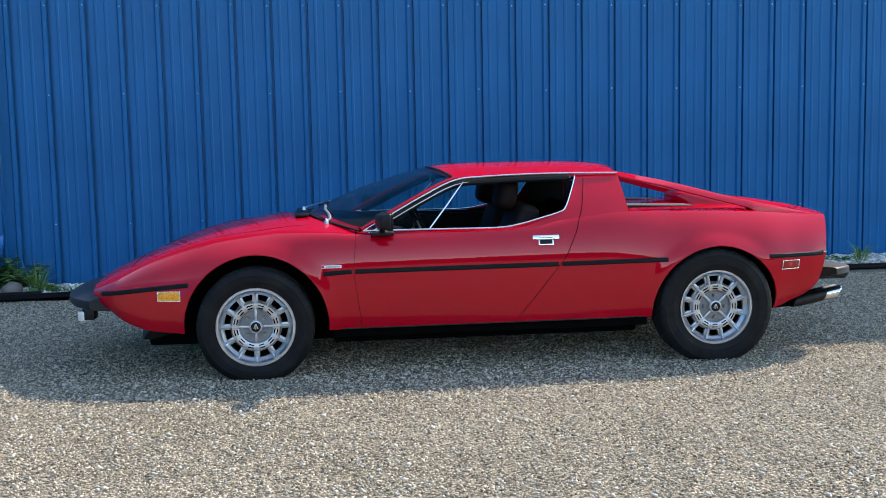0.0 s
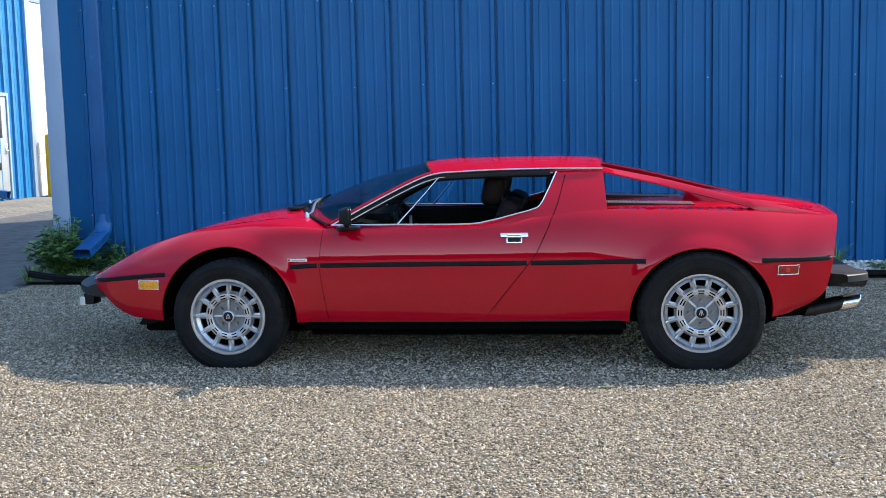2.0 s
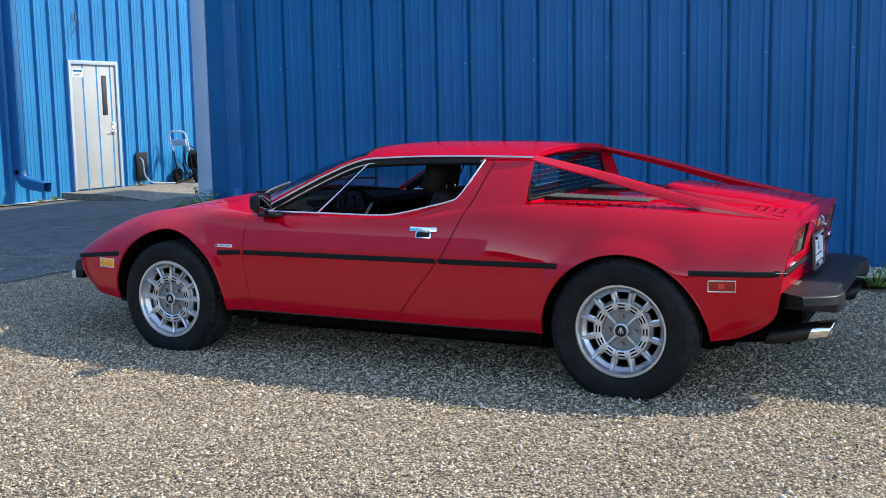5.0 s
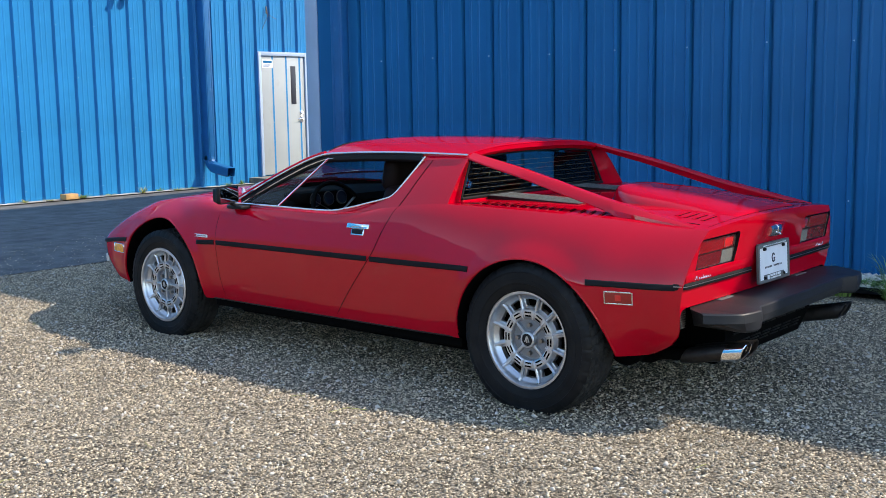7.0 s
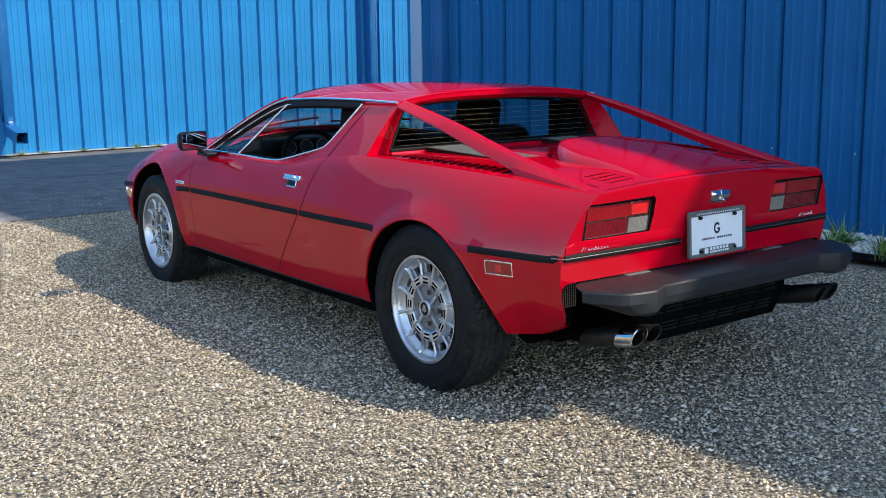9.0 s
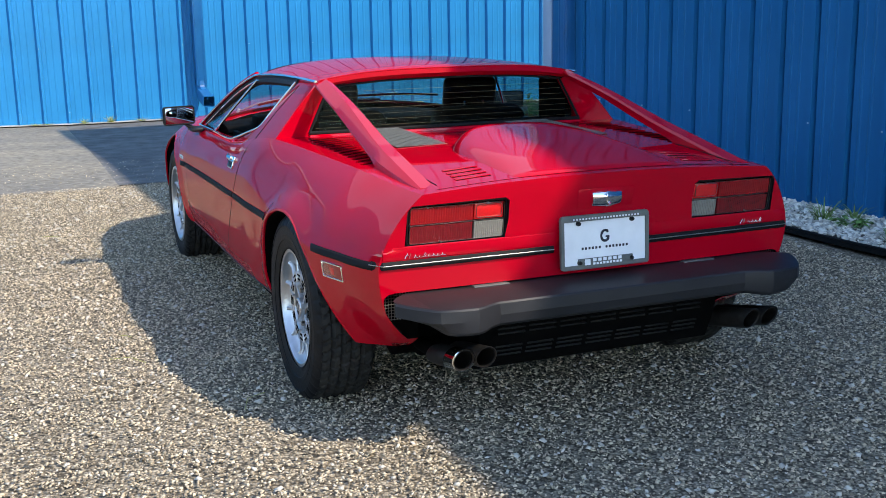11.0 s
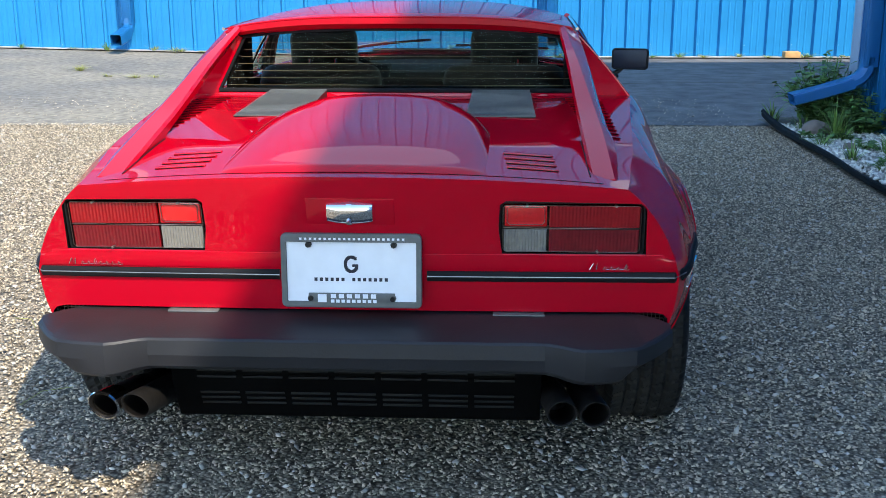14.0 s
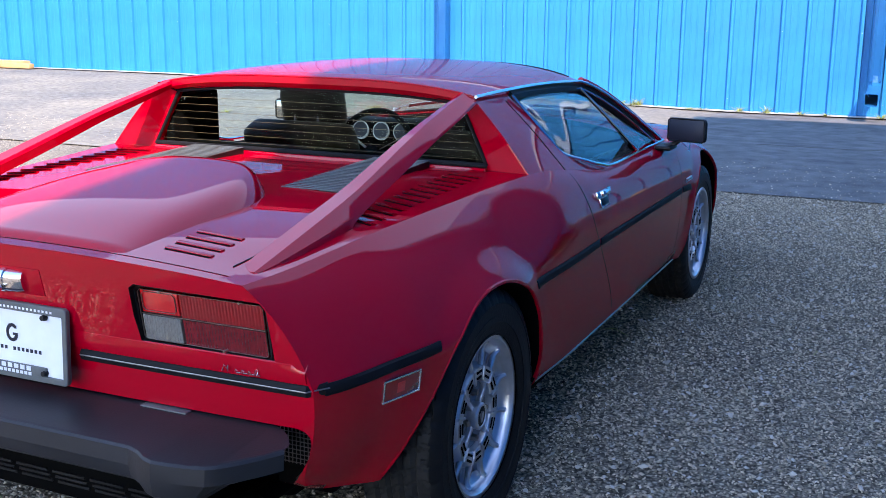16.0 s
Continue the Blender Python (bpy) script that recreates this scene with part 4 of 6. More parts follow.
for s in (-1, 1):
    for xa, xb, par in ((-0.845, -0.352, body), (0.375, 0.528, body), (0.547, 1.680, door_parts[s]), (1.700, 2.310, body), (2.912, 3.270, body)):
        side_strip("rub_strip", xa, xb, strip_z, 0.0125, 0.008, s, RUBBER, par, "black rubber rub strip" if par is body else "")
    # door handle
    p, n = on_side(1.613, 0.722, s)
    m = frame_on(p, n)
    bm = bmesh.new()
    box(bm, -0.075, 0.075, -0.004, 0.020, -0.004, 0.010, 0.003, m)
    box(bm, -0.040, 0.040, 0.002, 0.018, 0.006, 0.020, 0.004, m)
    h = part("door_handle", bm, CHROME, door_parts[s], "chrome door handle")
    bm = bmesh.new()
    box(bm, -0.043, 0.043, -0.036, -0.004, -0.004, 0.004, 0.002, m)
    part("handle_surround", bm, CHROME, h)
    bm = bmesh.new()
    box(bm, -0.035, 0.035, -0.030, -0.006, 0.002, 0.007, 0.001, m)
    part("handle_recess", bm, BLACK, h)
    # wing badge: plain plate
    p, n = on_side(0.418, 0.608, s)
    m = frame_on(p, n)
    bm = bmesh.new()
    box(bm, -0.056, 0.056, -0.008, 0.008, -0.003, 0.004, 0.001, m)
    b = part("wing_badge", bm, WHITE, body, "small silver-white plate badge")
    bm = bmesh.new()
    box(bm, -0.054, -0.038, -0.006, 0.006, 0.004, 0.005, m=m)
    part("badge_mark", bm, LENS_BRIGHT, b)
    bm = bmesh.new()
    for k in range(8):
        box(bm, -0.030 + k * .010, -0.023 + k * .010, -0.003, 0.003, 0.004, 0.005, m=m)
    tagged(part("badge_bars", bm, STEEL, b), kind="stuff")
    # side markers
    for x, z, w, hgt, lens, nm in ((3.050, 0.530, 0.060, 0.027, LENS_RED, "rear_side_marker"), (-0.457, 0.470, 0.064, 0.028, LENS_AMBER, "front_side_marker")):
        p, n = on_side(x, z, s)
        m = frame_on(p, n)
        bm = bmesh.new()
        for a0, a1, b0, b1 in ((-w, w, hgt - .005, hgt), (-w, w, -hgt, -hgt + .005), (-w, -w + .005, -hgt + .005, hgt - .005), (w - .005, w, -hgt + .005, hgt - .005)):
            box(bm, a0, a1, b0, b1, -0.012, 0.008, 0.0015, m)
        mk = part(nm, bm, CHROME, body, "chrome-framed side marker lamp")
        bm = bmesh.new()
        box(bm, -w + .005, w - .005, -hgt + .005, hgt - .005, -0.012, 0.006, 0.001, m)
        part("lens", bm, lens, mk, "amber lens" if lens is LENS_AMBER else "red lens")
        bm = bmesh.new()
        box(bm, -0.014, 0.010, -0.012, 0.012, 0.005, 0.0066, 0.0005, m)
        part("bulb_spot", bm, LENS_AMBER if lens is LENS_AMBER else LENS_BRIGHT, mk)
    # mirror
    c = Vector((0.706, 0.925 * s, 0.851))
    bm = bmesh.new()
    vs = box(bm, -0.034, 0.026, -0.082, 0.082, -0.047, 0.047, 0.016, seg=3)
    for v in bm.verts:
        if v.co.x < 0:
            v.co.y *= 0.82
            v.co.z *= 0.80
    bm.transform(Matrix.Translation(c) @ Matrix.Rotation(radians(-14 * s), 4, "Z"))
    mir = part("door_mirror", bm, BLACK, door_parts[s], "black door mirror on a stalk")
    mm = Matrix.Translation(c) @ Matrix.Rotation(radians(-14 * s), 4, "Z")
    bm = bmesh.new()
    box(bm, 0.0255, 0.0285, -0.074, 0.074, -0.040, 0.040, 0.001, mm)
    # right glass is flat navy: a dark reflection put into its colour
    part("mirror_glass", bm, MIRROR if s < 0 else INK, mir)
    bm = bmesh.new()
    sweep(bm, [mm @ Vector(q) for q in ((0.026, -.079, -.036), (0.026, -.071, -.044), (0.026, .071, -.044), (0.026, .079, -.036), (0.026, .079, .036), (0.026, .071, .044), (0.026, -.071, .044), (0.026, -.079, .036))], 0.006, 0.006, closed=True, up=(1, 0, 0))
    part("mirror_rim", bm, BLACK, mir)
    bm = bmesh.new()
    sweep(bm, smooth_line([(0.700, 0.895 * s, 0.822), (0.700, 0.880 * s, 0.802), (0.702, 0.858 * s, 0.788), (0.706, 0.828 * s, 0.780)], 4), 0.030, 0.020)
    box(bm, 0.640, 0.765, min(0.800 * s, 0.868 * s), max(0.800 * s, 0.868 * s), 0.768, 0.787, 0.007)
    part("mirror_stalk", bm, BLACK, mir)

    # lip under the door; light and shade in its colour: bright right, dark left
    bm = bmesh.new()
    sweep(bm, [Vector((x, (half_bottom(x) - draw_in(x) + .002) * s, bottom_z(x) + .003)) for x in [0.43 + 1.78 * k / 24 for k in range(25)]], 0.006, 0.007)
    part("sill_lip", bm, SOOT_SHADE if s < 0 else STEEL, body, "thin metal lip along the sill")


# wheels
def wheel(cx, cy, cz, r, width, s, nm, phase=0.0):
    """Rim, tyre and fittings; s is the outward side."""
    A = Matrix.Translation((cx, cy * s, cz)) @ Matrix.Rotation(radians(90 if s < 0 else -90), 4, "X")
    # local z points outwards; the rim sits nearly flush with the sidewall
    T = A
    A = A @ Matrix.Translation((0, 0, 0.020))
    def revolve(bm, prof, n=64):
        rows = [[A @ Vector((rr * math.cos(2 * math.pi * k / n), rr * math.sin(2 * math.pi * k / n), zz)) for k in range(n)] for rr, zz in prof]
        return grid(bm, rows, closed_u=True)
    bm = bmesh.new()
    revolve(bm, [(0.196, -0.16), (0.217, -0.16), (0.217, -0.02), (0.2175, -0.001), (0.214, 0.004), (0.203, 0.004), (0.1985, -0.002), (0.196, -0.010)])
    rim = part("wheel", bm, ALLOY, car, nm)
    # sloped face inside the rim lip, then the ring of openings
    bm = bmesh.new()
    revolve(bm, [(0.196, -0.010), (0.193, -0.022), (0.189, -0.027), (0.178, -0.036), (0.174, -0.040), (0.173, -0.062)])
    part("rim_face", bm, ALLOY, rim)
    bm = bmesh.new()
    revolve(bm, [(0.176, -0.060), (0.176, -0.085), (0.01, -0.085)], 48)
    part("brake_backing", bm, UNDER, rim)
    bm = bmesh.new()
    revolve(bm, [(0.142, -0.064), (0.141, -0.040), (0.134, -0.032), (0.132, -0.020), (0.129, -0.016), (0.116, -0.015), (0.098, -0.017), (0.094, -0.020), (0.089, -0.036), (0.030, -0.038)])
    part("wheel_disc", bm, ALLOY, rim)
    bm = bmesh.new()
    revolve(bm, [(0.0885, -0.0345), (0.034, -0.0350)], 40)
    part("hub_dish", bm, ALLOY_DARK, rim)
    for k in range(12):
        a = 2 * math.pi * (k + 0.5) / 12 + phase
        R = A @ Matrix.Rotation(a, 4, "Z")
        bm = bmesh.new()
        box(bm, 0.134, 0.180, -0.0160, 0.0160, -0.060, -0.038, 0.003, R)
        part("spoke_web", bm, ALLOY, rim)
        bm = bmesh.new()
        # ridge that rises off the web and bends down to the rim lip
        line = [(0.126, -0.020), (0.150, -0.021), (0.172, -0.022), (0.186, -0.018), (0.1955, -0.010)]
        sweep(bm, [R @ Vector((q, 0, zz - .006)) for q, zz in line], 0.0135, 0.016, up=A.to_3x3() @ Vector((0, 0, 1)))
        part("spoke_rib", bm, ALLOY, rim)
        rb = bmesh.new()
        box(rb, 0.092, 0.131, -0.0035, 0.0035, -0.03, -0.0122, 0.001, R)
        part("ring_rib", rb, ALLOY, rim)
        R2 = A @ Matrix.Rotation(2 * math.pi * k / 12 + phase, 4, "Z")
        for rr, hl in ((0.1035, 0.0145), (0.1185, 0.0170)):
            bm = bmesh.new()
            box(bm, rr - 0.0032, rr + 0.0032, -hl, hl, -0.03, -0.0138, 0.0008, R2)
            part("vent_slot", bm, UNDER, rim)
    for k in range(4):
        R = A @ Matrix.Rotation(math.pi / 2 * k + math.pi / 4 + phase, 4, "Z")
        bm = bmesh.new()
        box(bm, 0.030, 0.094, -0.0065, 0.0065, -0.038, -0.020, 0.003, R)
        part("hub_rib", bm, ALLOY, rim)
    for k in range(4):
        a = math.pi / 2 * k + phase
        q = Vector((0.062 * math.cos(a), 0.062 * math.sin(a), 0))
        bm = bmesh.new()
        cyl(bm, A @ (q + Vector((0, 0, -0.036))), A @ (q + Vector((0, 0, -0.018))), 0.011, 0.009, n=6)
        part("lug_nut", bm, STEEL, rim)
    bm = bmesh.new()
    revolve(bm, [(0.036, -0.036), (0.036, -0.010), (0.033, -0.006), (0.028, -0.005), (0.0265, -0.008)], 32)
    cap = part("hub_cap", bm, ALLOY, rim)
    bm = bmesh.new()
    revolve(bm, [(0.027, -0.0085), (0.012, -0.0075), (0.0005, -0.007)], 24)
    part("cap_face", bm, BLACK, cap)
    bm = bmesh.new()
    for k in (-1, 0, 1):
        R = A @ Matrix.Rotation(0.35 * k, 4, "Z")
        box(bm, -0.0022, 0.0022, -0.013, 0.014, -0.0075, -0.0055, m=R @ Matrix.Translation((k * .007, 0, 0)))
    part("cap_mark", bm, ALLOY, cap)
    bm = bmesh.new()
    cyl(bm, A @ Vector((0.12, -.146, -0.05)), A @ Vector((0.124, -.152, -0.024)), 0.004, n=8)
    part("valve", bm, BLACK, rim)
    # tyre
    A = T
    hw = width / 2
    z0 = -0.07
    n = 320
    cross = [(-hw * .90, .213), (-hw * .93, .219), (-hw * .955, .2195), (-hw * .99, .235), (-hw * 1.02, .2475), (-hw * 1.045, .249), (-hw * 1.055, .266), (-hw * 1.045, .2665), (-hw * 1.04, r - .040), (-hw * 1.06, r - .038), (-hw * 1.03, r - .026), (-hw * .96, r - .012), (-hw * .88, r - .004)]
    tread = []
    cols = 21
    for k in range(cols):
        tread.append((-hw * .84 + hw * 1.68 * k / (cols - 1), r - 0.003 * abs(2 * k / (cols - 1) - 1) ** 2))
    cross2 = [(-a, b) for a, b in reversed(cross)]
    cross2[-2:] = [(hw * .985, .219), (hw * .96, .213)]
    line = cross + tread + cross2
    rows = []
    for i in range(n):
        a = 2 * math.pi * i / n
        row = []
        for j, (w_, rr) in enumerate(line):
            k = j - len(cross)
            dd = 0.0
            if 0 <= k < cols:
                if k in (4, 8, 12, 16):
                    dd = 0.011
                elif (i + (k // 4) * 2 + (k % 4)) % 6 == 0:
                    dd = 0.008
            elif j in (10, 11, 12, len(line) - 11, len(line) - 12, len(line) - 13) and i % 8 < 2:
                dd = 0.004
            q = A @ Vector(((rr - dd) * math.cos(a), (rr - dd) * math.sin(a), z0 + w_))
            if q.z < -0.008 + dd:
                q.y += math.copysign((-0.008 - q.z) * 0.35, w_ * s)
                q.z = -0.008 + dd
            row.append(q)
        rows.append(row)
    rows.append(rows[0])
    c0, c1 = len(cross), len(cross) + cols
    bm = bmesh.new()
    grid(bm, [row[:c0 + 1] for row in rows])
    grid(bm, [row[c1 - 1:] for row in rows])
    bmesh.ops.remove_doubles(bm, verts=bm.verts, dist=1e-6)
    tyre = part("tyre", bm, TYRE, rim, "worn black tyre", sharp=28)
    bm = bmesh.new()
    grid(bm, [row[c0:c1] for row in rows])
    bmesh.ops.remove_doubles(bm, verts=bm.verts, dist=1e-6)
    part("tread", bm, TREAD, tyre, "dusty tread blocks", sharp=28)
    return rim


for s in (-1, 1):
    wheel(0.0, 0.828, 0.287, 0.322, 0.185, s, "silver alloy wheel with twelve ribs", radians(45 if s < 0 else 20))
    wheel(2.603, 0.816, 0.300, 0.336, 0.205, s, "silver alloy wheel with twelve ribs")

# front bumper, chin spoiler, wipers
bm = bmesh.new()
n = 28
rows = []
for i in range(n + 1):
    t = i / n * 2 - 1
    y = 0.625 * t
    x = -1.115 + 0.20 * abs(t) ** 3.0
    rows.append([(x + .05, y, 0.372), (x + .006, y, 0.380), (x - .004, y, 0.400), (x, y, 0.428), (x + .012, y * .99, 0.436), (x + .10, y * .985, 0.462), (x + .20, y * .97, 0.484), (x + .27, y * .95, 0.48), (x + .27, y * .95, 0.36)])
v = grid(bm, rows, closed_u=True)
bm.faces.new(v[0])
bm.faces.new(v[-1])
part("front_bumper", bm, BUMPER, car, "black front bumper")
for s in (-1, 1):
    bm = bmesh.new()
    box(bm, -0.965, -0.90, 0.54 * s - .05, 0.54 * s + .05, 0.318, 0.386, 0.006)
    fl = part("front_indicator", bm, BLACK, car)
    bm = bmesh.new()
    box(bm, -0.992, -0.955, 0.54 * s - .052, 0.54 * s + .054, 0.314, 0.366, 0.006)
    part("lens", bm, LENS_WHITE, fl, "clear lens wrapping the corner")
bm = bmesh.new()
rows = []
for i in range(17):
    t = i / 16 * 2 - 1
    x = -0.70 + 0.06 * t * t
    rows.append([(x - .01, 0.54 * t, 0.190), (x + .07, 0.56 * t, 0.30), (x + .11, 0.56 * t, 0.30), (x + .24, 0.54 * t, 0.235), (x + .03, 0.54 * t, 0.186)])
v = grid(bm, rows, closed_u=True)
bm.faces.new(v[0])
bm.faces.new(v[-1])
part("chin_spoiler", bm, BLACK, car, "black chin spoiler")
bm = bmesh.new()
box(bm, 0.22, 0.30, -0.30, 0.30, 0.842, 0.858, 0.004)
part("bonnet_vent", bm, BLACK, car)
# wipers: bright pivots at the scuttle, arms and dark blades along the glass
def on_screen(y, up, lift=0.0):
    """A place on the windscreen at a share of its height."""
    j = min(max((y / 0.782 + 1) * 20, 0), 39.99)
    a, i = j - int(j), int(j)
    k = up * 16
    b, r = k - int(k), int(k)
    p = (ws[r][i] * (1 - a) + ws[r][i + 1] * a) * (1 - b) + (ws[r + 1][i] * (1 - a) + ws[r + 1][i + 1] * a) * b
    return p + Vector((-.5, 0, .85)) * lift


for y0, y1 in ((-0.55, -0.22), (0.08, 0.36)):
    p0 = on_screen(y0, 0.0) + Vector((-.035, 0, -.004))
    bm = bmesh.new()
    cyl(bm, p0 + Vector((.006, 0, -.03)), p0 + Vector((0, 0, .018)), 0.018, 0.013, n=14)
    cyl(bm, p0 + Vector((0, 0, .016)), p0 + Vector((-.002, 0, .034)), 0.010, 0.006, n=10)
    line = smooth_line([p0 + Vector((-.006, -.008, .014)), p0 + Vector((.02, .03, .030)), on_screen(y0 + .10, 0.06, .022), on_screen((y0 + y1) / 2 + .05, 0.09, .018), on_screen(y1, 0.13, .016)], 5)
    sweep(bm, line, 0.015, 0.008)
    w = part("wiper", bm, ALLOY, car, "bright metal wiper arm on a pivot")
    bm = bmesh.new()
    sweep(bm, [on_screen(y1 - .24 + .46 * k / 10, 0.085 + 0.09 * k / 10, .006) for k in range(11)], 0.007, 0.012)
    part("wiper_blade", bm, RUBBER, w)

# engine deck: hump, grilles, louvres
bm = bmesh.new()
rows = []
hump_h = table((2.585, 0.004), (2.593, 0.038), (2.612, 0.060), (2.64, 0.0665), (2.75, 0.0565), (2.9, 0.0430), (3.1, 0.0250), (3.30, 0.007))
for i in range(41):
    u = i / 40
    x = 2.585 + (3.300 - 2.585) * u ** 1.5
    q = min((x - 2.585) / 0.36, 1)
    hw_ = max(0.315 * (1 - (1 - q) ** 2.3) ** (1 / 2.3), 0.004)
    H = hump_h(x)
    row = []
    for j in range(33):
        t = math.sin((j / 32 * 2 - 1) * math.pi / 2)
        row.append((x, hw_ * t, on_top(min(x, 3.29), min(abs(hw_ * t), .5))[0].z - .004 + (H + .004) * (0.86 * (1 - abs(t) ** 10) + 0.14 * (1 - t * t))))
    rows.append(row)
rows.append([(x + .012, y, on_top(3.295, min(abs(y), .5))[0].z - .006) for x, y, z in rows[-1]])
grid(bm, rows)
part("engine_cover_hump", bm, PAINT, body, "domed red engine cover", sharp=60)
for s in (-1, 1):
    # raised slatted grille, higher at the window end
    bm = bmesh.new()
    rows = [[(2.085 + 0.525 * k / 4, (ya + (yb - ya) * j) * s, 0.870 - 0.016 * k / 4) for j in (0, 1)] for k, ya, yb in [(k, 0.246 - .006 * k / 4, 0.432 + .005 * k / 4) for k in range(5)]]
    slab(bm, rows, (0, 0, -0.03))
    gr = part("deck_grille", bm, BLACK, body, "black louvred engine grille")
    for k in range(26):
        x = 2.096 + k * 0.0202
        f = (x - 2.085) / 0.525
        ya, yb = 0.244 - .006 * f, 0.434 + .005 * f
        bm = bmesh.new()
        box(bm, -0.0075, 0.0075, min(ya * s, yb * s), max(ya * s, yb * s), -0.001, 0.001, m=Matrix.Translation((x, 0, 0.8718 - 0.016 * f)) @ Matrix.Rotation(radians(-5), 4, "Y"))
        part("slat", bm, SLAT, gr)
    for k in range(13):
        x = 2.215 + k * 0.053
        yc = 0.600 + 0.0008 * k
        hl = 0.056 - 0.0012 * k
        p, nn = on_top(x, yc * s)
        m = frame_on(p, nn, Vector((0, s, 0)))
        bm = bmesh.new()
        # a raised lip ahead of a dark slit, slanting over the deck
        along = Vector((0.28, 0.96 * s, 0)) * s
        along = (along - nn * along.dot(nn)).normalized()
        across = along.cross(nn)
        M2 = Matrix(((across.x, along.x, nn.x, p.x), (across.y, along.y, nn.y, p.y), (across.z, along.z, nn.z, p.z), (0, 0, 0, 1)))
        box(bm, -0.0026, 0.0026, -hl, hl, -0.004, 0.0010, 0.0008, M2)
        sl = part("deck_louvre", bm, UNDER, body)
        bm = bmesh.new()
        prof = [(-0.024, -0.003), (-0.014, 0.002), (-0.004, 0.0042), (-0.001, 0.0044), (-0.004, 0.001), (-0.016, -0.003)]
        prism(bm, prof, 1, -hl - .002, hl + .002)
        bm.transform(M2)
        part("louvre_lip", bm, PAINT, sl)
    for k in range(4):
        x = 3.118 + k * 0.041
        yc = (0.405 + 0.003 * k) * s
        p, nn = on_top(x, yc)
        M2 = frame_on(p, nn, Vector((-1, 0, 0)))
        bm = bmesh.new()
        box(bm, -0.058, 0.058, -0.0030, 0.0030, -0.004, 0.0008, 0.0006, M2)
        rv = part("rear_vent", bm, UNDER, body)
        bm = bmesh.new()
        box(bm, -0.060, 0.060, 0.003, 0.016, -0.003, 0.0030, 0.0014, M2)
        part("vent_lip", bm, PAINT, rv)
bm = bmesh.new()
sweep(bm, [on_top(3.312 + 0.004 * (1 - (k / 15 - 1) ** 2), -0.57 + 1.14 * k / 30, 0.0006)[0] for k in range(31)], 0.0016, 0.001)
part("lid_seam", bm, UNDER, body)
# bonnet shut line
bm = bmesh.new()
edge = [on_top(-0.70 + 1.0 * k / 16, -(0.50 + 0.10 * math.sin(k / 16 * 2.2)), 0.0006)[0] for k in range(17)]
sweep(bm, edge, 0.005, 0.0016)
sweep(bm, [Vector((p.x, -p.y, p.z)) for p in edge], 0.005, 0.0016)
sweep(bm, [on_top(-0.70, -0.50 + k / 16, 0.0006)[0] for k in range(17)], 0.005, 0.0016)
part("bonnet_seam", bm, UNDER, body)
# wheel arch lips
for cx, cz, r in ARCHES:
    for s in (-1, 1):
        bm = bmesh.new()
        pts = []
        for k in range(49):
            a = radians(-2 + 184 * k / 48)
            x, z = cx + (r + .004) * math.cos(a), cz + (r + .004) * math.sin(a)
            if z < 0.27:
                continue
            p, nn = on_side(x, z, s)
            pts.append(p + Vector((0, -.004 * s, 0)))
        sweep(bm, pts, 0.010, 0.012, up=(0, 1, 0))
        part("arch_lip", bm, PAINT, body)

